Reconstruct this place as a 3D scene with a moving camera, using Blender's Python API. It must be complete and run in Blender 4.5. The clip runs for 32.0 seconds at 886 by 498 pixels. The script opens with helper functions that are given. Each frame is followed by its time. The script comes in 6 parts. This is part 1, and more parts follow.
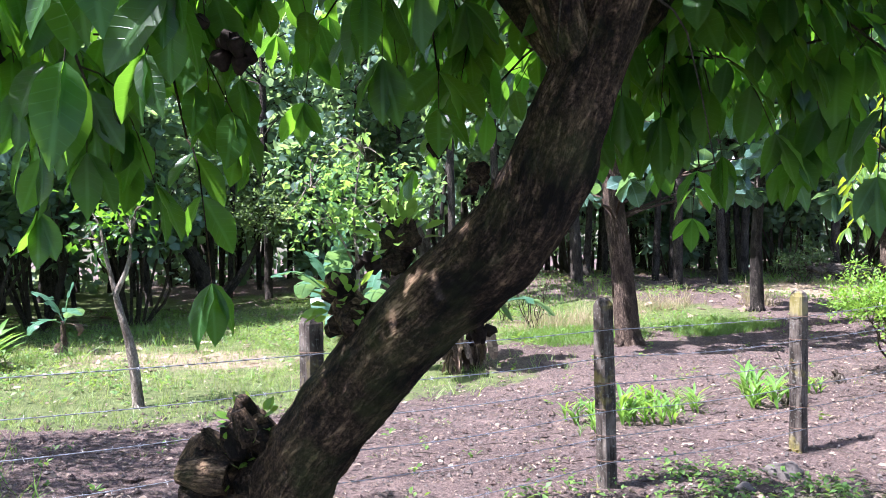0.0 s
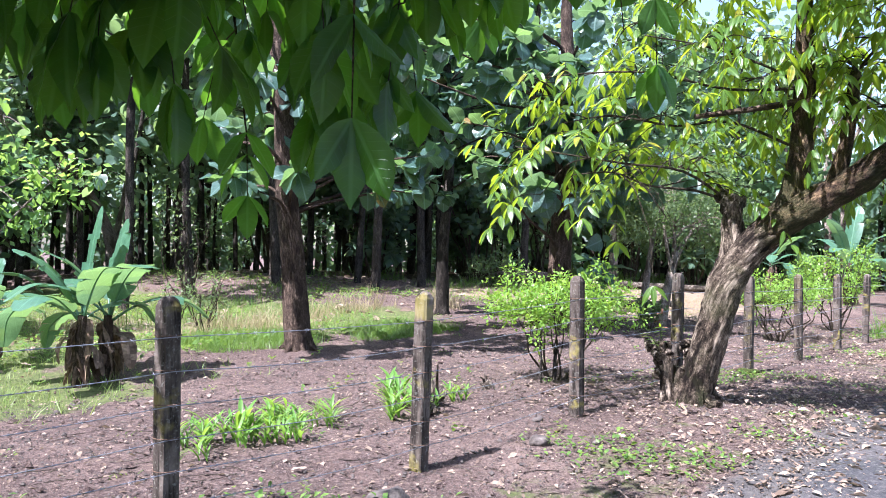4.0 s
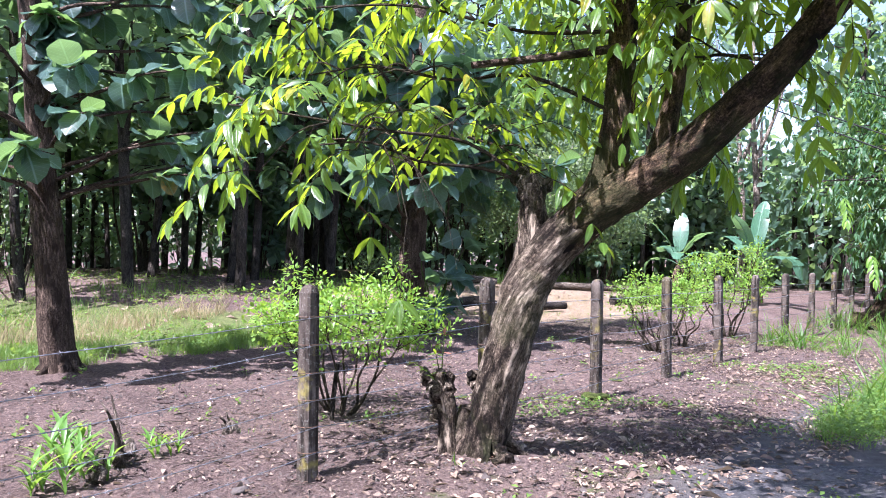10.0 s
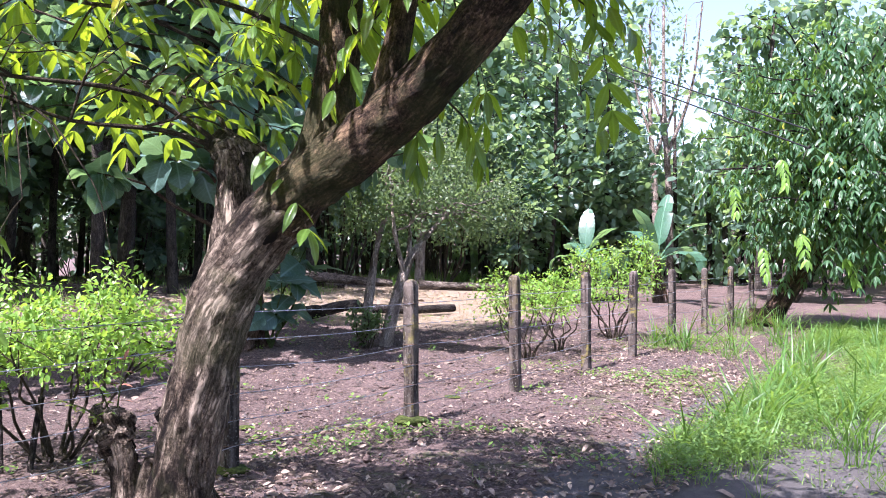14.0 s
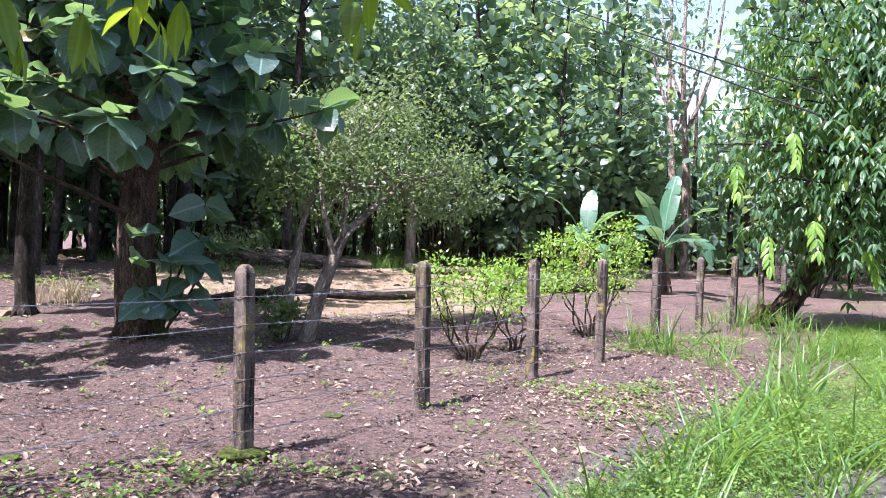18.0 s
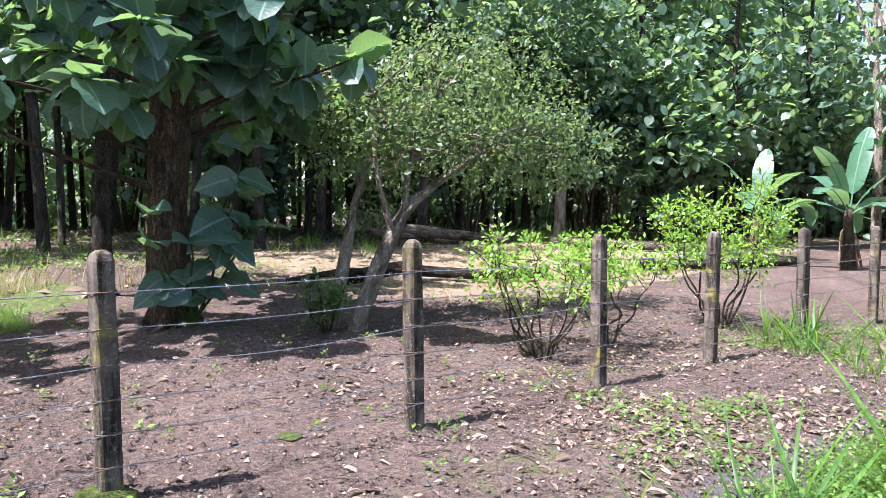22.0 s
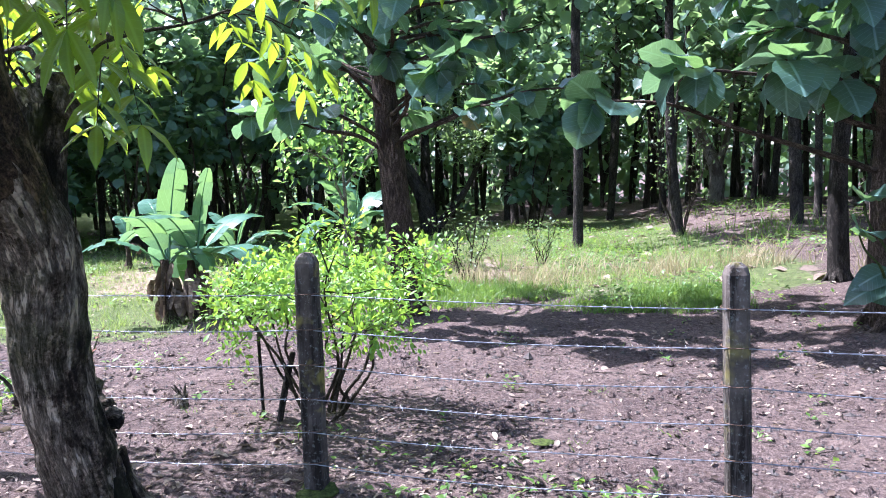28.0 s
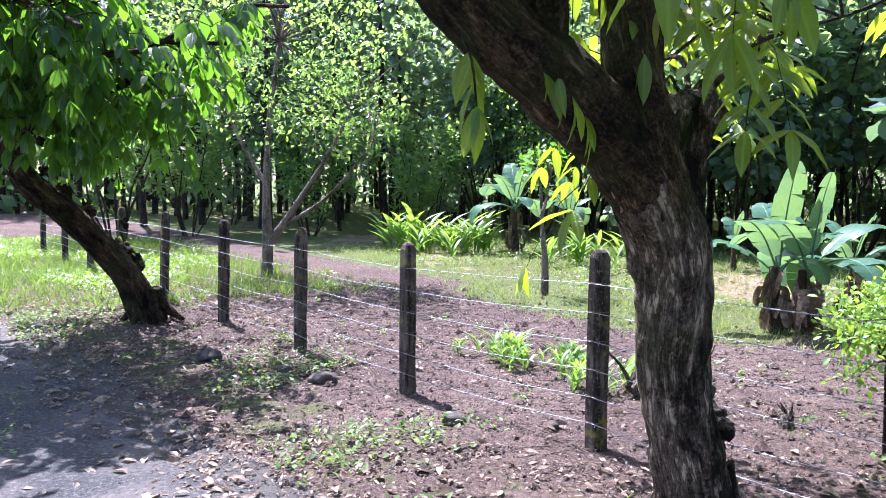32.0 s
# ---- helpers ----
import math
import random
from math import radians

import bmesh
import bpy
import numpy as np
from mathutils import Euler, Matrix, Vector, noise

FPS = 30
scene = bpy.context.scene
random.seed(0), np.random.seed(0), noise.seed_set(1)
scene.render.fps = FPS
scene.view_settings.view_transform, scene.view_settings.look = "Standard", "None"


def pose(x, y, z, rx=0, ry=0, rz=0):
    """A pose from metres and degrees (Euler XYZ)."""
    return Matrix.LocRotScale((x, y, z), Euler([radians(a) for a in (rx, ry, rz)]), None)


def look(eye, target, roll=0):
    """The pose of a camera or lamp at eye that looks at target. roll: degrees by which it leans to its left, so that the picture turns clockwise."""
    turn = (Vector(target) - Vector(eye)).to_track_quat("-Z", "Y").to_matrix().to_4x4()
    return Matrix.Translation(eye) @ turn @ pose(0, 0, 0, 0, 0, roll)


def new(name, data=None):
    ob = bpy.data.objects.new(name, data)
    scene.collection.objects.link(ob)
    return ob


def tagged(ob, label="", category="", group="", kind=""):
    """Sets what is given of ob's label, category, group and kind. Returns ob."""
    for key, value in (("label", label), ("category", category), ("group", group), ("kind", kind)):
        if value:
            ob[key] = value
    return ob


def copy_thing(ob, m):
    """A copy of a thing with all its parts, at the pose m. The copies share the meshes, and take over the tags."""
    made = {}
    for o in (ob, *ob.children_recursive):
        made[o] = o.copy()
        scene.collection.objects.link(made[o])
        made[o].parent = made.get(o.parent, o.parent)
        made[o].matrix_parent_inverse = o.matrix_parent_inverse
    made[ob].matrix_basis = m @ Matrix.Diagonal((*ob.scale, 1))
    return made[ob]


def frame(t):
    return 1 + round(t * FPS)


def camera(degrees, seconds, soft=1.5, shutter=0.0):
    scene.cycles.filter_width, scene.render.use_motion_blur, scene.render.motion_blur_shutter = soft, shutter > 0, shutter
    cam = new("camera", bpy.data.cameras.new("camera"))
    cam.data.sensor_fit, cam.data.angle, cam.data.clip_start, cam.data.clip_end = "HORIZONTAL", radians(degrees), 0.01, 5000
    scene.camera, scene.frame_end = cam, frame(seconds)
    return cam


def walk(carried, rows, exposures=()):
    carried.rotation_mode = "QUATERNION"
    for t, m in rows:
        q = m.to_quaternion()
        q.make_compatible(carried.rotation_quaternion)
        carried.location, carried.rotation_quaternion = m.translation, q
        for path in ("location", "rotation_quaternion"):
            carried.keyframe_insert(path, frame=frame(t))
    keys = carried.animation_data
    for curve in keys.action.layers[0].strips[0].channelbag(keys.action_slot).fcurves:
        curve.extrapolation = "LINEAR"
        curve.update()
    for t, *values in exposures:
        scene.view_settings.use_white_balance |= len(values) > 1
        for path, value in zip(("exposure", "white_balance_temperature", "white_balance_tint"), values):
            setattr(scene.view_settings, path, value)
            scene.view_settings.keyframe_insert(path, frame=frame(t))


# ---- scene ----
cam = camera(58.15, 32.0, 0.6)
PATH = [
    (0, (-3.876, -4.354, 1.574), (-2.901, -2.608, 1.591), -0.8),
    (0.5, (-3.758, -4.344, 1.588), (-2.678, -2.66, 1.599), -1.2),
    (1, (-3.606, -4.353, 1.582), (-2.369, -2.781, 1.59), -0.5),
    (1.5, (-3.477, -4.297, 1.576), (-2.125, -2.823, 1.581), -0.4),
    (2, (-3.325, -4.225, 1.536), (-1.902, -2.819, 1.554), 0.0),
    (2.5, (-3.149, -4.188, 1.532), (-1.687, -2.824, 1.546), -0.3),
    (3, (-2.916, -4.164, 1.52), (-1.436, -2.818, 1.538), 0.3),
    (3.5, (-2.693, -4.111, 1.504), (-1.202, -2.778, 1.523), 0.6),
    (5.5, (-1.803, -4.048, 1.501), (-0.299, -2.73, 1.538), 1.8),
    (6, (-1.597, -4.022, 1.506), (-0.081, -2.718, 1.54), 1.4),
    (6.5, (-1.341, -4.05, 1.511), (0.173, -2.743, 1.545), 1.6),
    (7, (-1.123, -4.063, 1.513), (0.386, -2.751, 1.546), 1.5),
    (7.5, (-0.89, -3.997, 1.51), (0.621, -2.687, 1.543), 1.2),
    (8, (-0.687, -3.972, 1.502), (0.83, -2.669, 1.533), 0.6),
    (8.5, (-0.44, -3.987, 1.528), (1.077, -2.683, 1.548), 1.5),
    (9, (-0.211, -3.995, 1.538), (1.308, -2.693, 1.547), 2.1),
    (9.5, (0.044, -3.994, 1.564), (1.589, -2.724, 1.574), 2.0),
    (10, (0.292, -4.018, 1.574), (1.884, -2.808, 1.589), 1.0),
    (10.5, (0.558, -4.055, 1.546), (2.177, -2.881, 1.566), 1.0),
    (11, (0.818, -4.052, 1.526), (2.47, -2.926, 1.55), 0.9),
    (11.5, (1.088, -4.059, 1.534), (2.783, -2.997, 1.561), 0.8),
    (12, (1.351, -4.119, 1.513), (3.045, -3.056, 1.548), 0.7),
    (12.5, (1.567, -4.215, 1.539), (3.253, -3.14, 1.566), 1.0),
    (13, (1.763, -4.281, 1.541), (3.447, -3.202, 1.574), 0.3),
    (13.5, (2.076, -4.241, 1.539), (3.762, -3.167, 1.568), -0.8),
    (14, (2.383, -4.264, 1.536), (4.063, -3.179, 1.557), -0.0),
    (14.5, (2.695, -4.236, 1.519), (4.379, -3.156, 1.537), 0.8),
    (16.5, (3.772, -4.29, 1.547), (5.446, -3.195, 1.558), 2.0),
    (17, (4.066, -4.309, 1.531), (5.737, -3.21, 1.538), 1.5),
    (17.5, (4.393, -4.322, 1.517), (6.043, -3.193, 1.501), 1.5),
    (18, (4.71, -4.245, 1.539), (6.35, -3.101, 1.514), 1.4),
    (18.5, (4.986, -4.215, 1.539), (6.627, -3.071, 1.51), 0.8),
    (19, (5.284, -4.238, 1.541), (6.915, -3.081, 1.498), 0.7),
    (19.5, (5.584, -4.19, 1.546), (7.207, -3.024, 1.481), 0.9),
    (20, (5.868, -4.188, 1.548), (7.48, -3.006, 1.476), 0.6),
    (20.5, (6.196, -4.225, 1.542), (7.728, -2.942, 1.456), 0.0),
    (21, (6.457, -4.212, 1.533), (7.93, -2.863, 1.439), 0.2),
    (21.5, (6.74, -4.247, 1.539), (8.166, -2.847, 1.446), 0.6),
    (22, (7.029, -4.292, 1.547), (8.344, -2.789, 1.447), 0.1),
    (22.5, (7.297, -4.256, 1.548), (8.526, -2.682, 1.448), -0.5),
    (23, (7.541, -4.185, 1.565), (8.766, -2.607, 1.467), -0.2),
    (23.5, (7.804, -4.165, 1.562), (8.981, -2.552, 1.468), -0.5),
    (24, (7.991, -4.135, 1.563), (9.045, -2.437, 1.47), -1.0),
    (24.5, (8.144, -4.003, 1.571), (9.114, -2.257, 1.478), -0.8),
    (25, (8.245, -3.919, 1.566), (9.032, -2.082, 1.472), -1.1),
    (25.5, (8.333, -3.889, 1.579), (8.841, -1.957, 1.482), -0.9),
    (26, (8.37, -3.879, 1.571), (8.59, -1.894, 1.472), -0.4),
    (26.5, (8.328, -3.909, 1.594), (8.333, -1.912, 1.494), -0.6),
    (28.5, (7.654, -4.032, 1.789), (7.098, -2.121, 1.584), 0.2),
    (29, (7.629, -4.003, 1.79), (6.863, -2.167, 1.589), 1.9),
    (29.5, (7.614, -3.988, 1.79), (6.654, -2.248, 1.564), 1.3),
    (30, (7.605, -3.979, 1.791), (6.475, -2.346, 1.554), 0.9),
    (30.5, (7.594, -3.966, 1.792), (6.336, -2.427, 1.569), 0.8),
    (31, (7.585, -3.957, 1.792), (6.202, -2.526, 1.597), 0.8),
    (31.5, (7.577, -3.948, 1.792), (6.088, -2.625, 1.613), 0.7),
    (32, (7.573, -3.943, 1.793), (5.987, -2.736, 1.62), 0.7),
]
walk(cam, [(t, look(eye, target, roll)) for t, eye, target, roll in PATH],
     [(0, 2.12, 5700, 24), (3, 1.98, 5750, 24), (8, 1.85, 5700, 26), (13, 1.92, 5800, 33), (20, 1.82, 6000, 27), (22, 1.88, 6000, 21), (25, 2.08, 5400, 23), (27, 2.06, 5350, 24), (29, 2.02, 5450, 26), (32, 1.92, 5600, 28)])

# ---- light ----
SUN_EL, SUN_HEADING = radians(59), radians(-82)      # heading: clockwise from +y
world = bpy.data.worlds.new("sky")
scene.world = world
world.use_nodes = True
wn = world.node_tree.nodes
sky = wn.new("ShaderNodeTexSky")
sky.sky_type, sky.sun_disc = 'NISHITA', False
sky.sun_elevation, sky.sun_rotation = SUN_EL, SUN_HEADING
sky.air_density, sky.dust_density = 1.2, 2.0
wn["Background"].inputs["Strength"].default_value = 0.10
world.node_tree.links.new(sky.outputs[0], wn["Background"].inputs[0])
sun = new("sun", bpy.data.lights.new("sun", 'SUN'))
sun.data.energy, sun.data.angle, sun.data.color = 5.0, radians(0.6), (1.0, 0.97, 0.91)
sun_way = Vector((math.sin(SUN_HEADING) * math.cos(SUN_EL), math.cos(SUN_HEADING) * math.cos(SUN_EL), math.sin(SUN_EL)))
sun.matrix_world = look(sun_way * 60, (0, 0, 0))


# ---- materials ----
class Mat:
    """A small wrapper for building node materials."""

    def __init__(self, name, rough=0.8, spec=0.3):
        self.m = bpy.data.materials.new(name)
        self.m.use_nodes = True
        self.t = self.m.node_tree
        self.b = self.t.nodes["Principled BSDF"]
        self.b.inputs["Roughness"].default_value = rough
        self.b.inputs["Specular IOR Level"].default_value = spec

    def node(self, kind, **kw):
        n = self.t.nodes.new(kind)
        for k, v in kw.items():
            if k in n.inputs:
                n.inputs[k].default_value = v
        return n

    def link(self, a, b):
        self.t.links.new(a, b)

    def coords(self, stretch=(1, 1, 1)):
        g = self.node("ShaderNodeNewGeometry")
        mp = self.node("ShaderNodeMapping")
        mp.inputs["Scale"].default_value = stretch
        self.link(g.outputs["Position"], mp.inputs["Vector"])
        return mp.outputs[0]

    def along(self, stretch=(1, 1, 1)):
        """Places round and along a limb."""
        g = self.node("ShaderNodeAttribute")
        g.attribute_name = "grow"
        mp = self.node("ShaderNodeMapping")
        mp.inputs["Scale"].default_value = stretch
        self.link(g.outputs["Vector"], mp.inputs["Vector"])
        return mp.outputs[0]

    def noise(self, vec, scale, detail=6.0, rough=0.6):
        n = self.node("ShaderNodeTexNoise", Scale=scale, Detail=detail, Roughness=rough)
        self.link(vec, n.inputs["Vector"])
        return n.outputs["Fac"]

    def ramp(self, fac, stops):
        r = self.node("ShaderNodeValToRGB")
        e = r.color_ramp.elements
        while len(e) < len(stops):
            e.new(0.5)
        for el, (p, c) in zip(e, stops):
            el.position = p
            el.color = (*c, 1) if len(c) == 3 else c
        self.link(fac, r.inputs[0])
        return r.outputs[0]

    def level(self, fac, a, b):
        r = self.node("ShaderNodeMapRange")
        r.inputs["From Min"].default_value, r.inputs["From Max"].default_value = a, b
        self.link(fac, r.inputs["Value"])
        return r.outputs[0]

    def mix(self, fac, a, b, mode='MIX'):
        m = self.node("ShaderNodeMix")
        m.data_type, m.blend_type = 'RGBA', mode
        for v, s in ((fac, 0), (a, 6), (b, 7)):
            if hasattr(v, "is_linked"):
                self.link(v, m.inputs[s])
            else:
                m.inputs[s].default_value = v if s == 0 else (*v, 1)
        return m.outputs[2]

    def math(self, op, a, b=0.0):
        m = self.node("ShaderNodeMath")
        m.operation = op
        for v, s in ((a, 0), (b, 1)):
            if hasattr(v, "is_linked"):
                self.link(v, m.inputs[s])
            else:
                m.inputs[s].default_value = v
        return m.outputs[0]

    def color(self, c):
        if hasattr(c, "is_linked"):
            self.link(c, self.b.inputs["Base Color"])
        else:
            self.b.inputs["Base Color"].default_value = (*c, 1)
        return self

    def bump(self, fac, strength=0.5, dist=0.02):
        n = self.node("ShaderNodeBump", Strength=strength, Distance=dist)
        self.link(fac, n.inputs["Height"])
        self.link(n.outputs[0], self.b.inputs["Normal"])
        return self


def foliage(name, dark, light, through_colour, thin=0.45, rough=0.42, old=None, veins=0.0, spec=0.45):
    """A leaf: colour that differs from leaf to leaf, a paler midrib, and light that shines through."""
    m = Mat(name, rough, spec)
    g = m.node("ShaderNodeNewGeometry")
    rnd = g.outputs["Random Per Island"]
    c = m.ramp(rnd, [(0.0, dark), (0.6, tuple((a + b) / 2 for a, b in zip(dark, light))), (1.0, light)])
    if old:
        c = m.mix(m.level(rnd, 1 - old[0], 1 - old[0] + 0.004), c, old[1])
    n = m.noise(m.coords(), 22, 3)
    c = m.mix(m.level(n, 0.35, 0.75), c, tuple(v * 0.72 for v in dark))
    uv = m.node("ShaderNodeUVMap")
    sp = m.node("ShaderNodeSeparateXYZ")
    m.link(uv.outputs[0], sp.inputs[0])
    if veins:
        across = m.math('ABSOLUTE', m.math('SUBTRACT', sp.outputs[0], 0.5))
        rib = m.level(across, 0.035, 0.012)
        slope = m.math('SUBTRACT', m.math('MULTIPLY', sp.outputs[1], 9.0), m.math('MULTIPLY', across, 5.5))
        side = m.level(m.math('ABSOLUTE', m.math('SUBTRACT', m.math('FRACT', slope), 0.5)), 0.07, 0.02)
        both = m.math('MAXIMUM', rib, m.math('MULTIPLY', side, 0.55))
        c = m.mix(m.math('MULTIPLY', both, veins), c, tuple(min(1, v * 1.9 + 0.03) for v in light))
        m.bump(both, 0.35, 0.004)
    m.color(c)
    t = m.node("ShaderNodeBsdfTranslucent")
    m.link(m.mix(m.level(rnd, 0.0, 1.6), through_colour, light), t.inputs["Color"])
    s = m.node("ShaderNodeMixShader")
    s.inputs[0].default_value = thin
    m.link(m.b.outputs[0], s.inputs[1])
    m.link(t.outputs[0], s.inputs[2])
    m.link(s.outputs[0], m.t.nodes["Material Output"].inputs["Surface"])
    return m.m


def bark(name, dark, mid, pale, patch=0.5, scale=1.0, moss=0.0, fissure=0.8, along=0.22):
    """Bark with fine upright fissures, small scales and uneven pale peeled patches."""
    m = Mat(name, 0.9, 0.15)
    long_way = m.along((1, 1, along))
    n1 = m.noise(long_way, 26 * scale, 7, 0.68)
    n2 = m.noise(m.along((1, 1, 0.42)), 5.2 * scale, 6, 0.66)
    n3 = m.noise(m.coords(), 60 * scale, 5, 0.7)
    n4 = m.noise(m.along((1, 1, 0.3)), 15 * scale, 5, 0.7)
    ridge = m.level(m.math('ABSOLUTE', m.math('SUBTRACT', n1, 0.5)), 0.0, 0.055)
    chips = m.level(m.math('ABSOLUTE', m.math('SUBTRACT', n4, 0.5)), 0.0, 0.04)
    c = m.ramp(n3, [(0.32, dark), (0.50, mid), (0.74, tuple((a + b) / 2 for a, b in zip(mid, pale)))])
    c = m.mix(m.level(n2, 0.50, 0.40), c, dark)
    peel = m.math('MULTIPLY', m.level(n2, patch, patch + 0.07), m.level(n4, 0.44, 0.58))
    c = m.mix(m.math('MULTIPLY', peel, 0.85), c, m.mix(n3, tuple(v * 0.55 for v in pale), pale))
    crack = m.math('MULTIPLY', ridge, m.math('ADD', m.math('MULTIPLY', chips, 0.5), 0.5))
    c = m.mix(m.math('MULTIPLY', m.level(crack, 1.0, 0.0), fissure), c, tuple(v * 0.7 for v in dark))
    if moss:
        c = m.mix(m.math('MULTIPLY', m.level(m.noise(m.coords(), 2.3, 5), 0.5, 0.62), moss), c, (0.075, 0.09, 0.03))
    h = m.math('ADD', m.math('ADD', crack, m.math('MULTIPLY', n3, 0.6)), m.math('MULTIPLY', n4, 0.9))
    return m.color(c).bump(h, 1.0, 0.028).m


BARK_OLD = bark("old_bark", (0.012, 0.009, 0.007), (0.080, 0.052, 0.034), (0.38, 0.255, 0.15), 0.51, 1.1, 0.45, 0.55, 0.25)
BARK_GREY = bark("peeling_bark", (0.014, 0.010, 0.008), (0.110, 0.082, 0.058), (0.60, 0.49, 0.37), 0.455, 0.85, 0.3, 0.62, 0.14)
BARK_TEAK = bark("teak_bark", (0.06, 0.042, 0.032), (0.16, 0.115, 0.085), (0.30, 0.22, 0.17), 0.62)
BARK_DARK = bark("dark_bark", (0.028, 0.024, 0.020), (0.095, 0.080, 0.066), (0.22, 0.19, 0.155), 0.60)
BARK_PALE = bark("pale_bark", (0.15, 0.12, 0.095), (0.38, 0.32, 0.26), (0.60, 0.54, 0.45), 0.53, 1.0, 0.0, 0.5)
BARK_LOG = bark("weathered_log", (0.05, 0.04, 0.03), (0.22, 0.18, 0.14), (0.48, 0.41, 0.33), 0.5)
STEM = bark("stem_bark", (0.05, 0.04, 0.025), (0.11, 0.09, 0.06), (0.22, 0.19, 0.14), 0.6, 3.0)
GREEN_STEM = bark("green_stem", (0.06, 0.09, 0.03), (0.12, 0.17, 0.05), (0.22, 0.24, 0.09), 0.6, 3.0)
LEAF_A = foliage("broad_leaf", (0.010, 0.034, 0.010), (0.034, 0.096, 0.020), (0.28, 0.64, 0.03), 0.42, 0.33, None, 0.45, 0.3)
LEAF_B = foliage("pinnate_leaf", (0.030, 0.085, 0.018), (0.095, 0.190, 0.026), (0.56, 0.74, 0.02), 0.46, 0.32, (0.05, (0.42, 0.36, 0.03)), 0.4)
LEAF_TEAK = foliage("teak_leaf", (0.036, 0.086, 0.072), (0.088, 0.154, 0.126), (0.27, 0.47, 0.11), 0.37, 0.34, (0.012, (0.35, 0.20, 0.05)), 0.75, 0.5)
LEAF_WOOD = foliage("woodland_leaf", (0.062, 0.124, 0.096), (0.150, 0.238, 0.160), (0.38, 0.56, 0.16), 0.45, 0.38, None, 0.0, 0.45)
LEAF_EDGE = foliage("sunny_edge_leaf", (0.065, 0.150, 0.060), (0.160, 0.285, 0.105), (0.40, 0.64, 0.09), 0.5, 0.36, None, 0.0, 0.55)
LEAF_BUSH = foliage("bush_leaf", (0.10, 0.215, 0.034), (0.26, 0.44, 0.072), (0.50, 0.75, 0.06), 0.35, 0.42)
LEAF_FINE = foliage("fine_leaf", (0.070, 0.118, 0.050), (0.150, 0.215, 0.090), (0.26, 0.38, 0.10), 0.45, 0.45)
LEAF_BANANA = foliage("banana_leaf", (0.048, 0.135, 0.082), (0.105, 0.225, 0.135), (0.30, 0.50, 0.13), 0.34, 0.33, None, 0.35, 0.55)
LEAF_DRY = foliage("dry_leaf", (0.10, 0.065, 0.045), (0.49, 0.39, 0.29), (0.50, 0.38, 0.24), 0.15, 0.75)
BANANA_DRY = foliage("withered_leaf", (0.070, 0.042, 0.030), (0.36, 0.25, 0.17), (0.28, 0.18, 0.09), 0.12, 0.8)
LEAF_GINGER = foliage("strap_leaf", (0.08, 0.19, 0.035), (0.18, 0.34, 0.06), (0.38, 0.60, 0.06), 0.4, 0.42)
LEAF_D = foliage("glossy_leaf", (0.022, 0.070, 0.032), (0.065, 0.150, 0.058), (0.30, 0.52, 0.05), 0.33, 0.38, (0.02, (0.45, 0.42, 0.05)), 0.3, 0.45)
FIELD_GRASS = foliage("field_grass_blade", (0.100, 0.175, 0.045), (0.300, 0.400, 0.120), (0.45, 0.55, 0.12), 0.36, 0.5)
TALL_GRASS = foliage("tall_grass_blade", (0.030, 0.092, 0.018), (0.130, 0.270, 0.045), (0.34, 0.55, 0.05), 0.4, 0.42)
GRASS = foliage("grass_blade", (0.046, 0.115, 0.024), (0.195, 0.325, 0.060), (0.34, 0.50, 0.06), 0.36, 0.5)
LEAF_PALE = foliage("pale_dry_leaf", (0.10, 0.062, 0.045), (0.49, 0.38, 0.28), (0.5, 0.4, 0.3), 0.12, 0.7)
STRAW = foliage("dry_grass", (0.22, 0.18, 0.10), (0.44, 0.37, 0.21), (0.55, 0.48, 0.24), 0.35, 0.7)


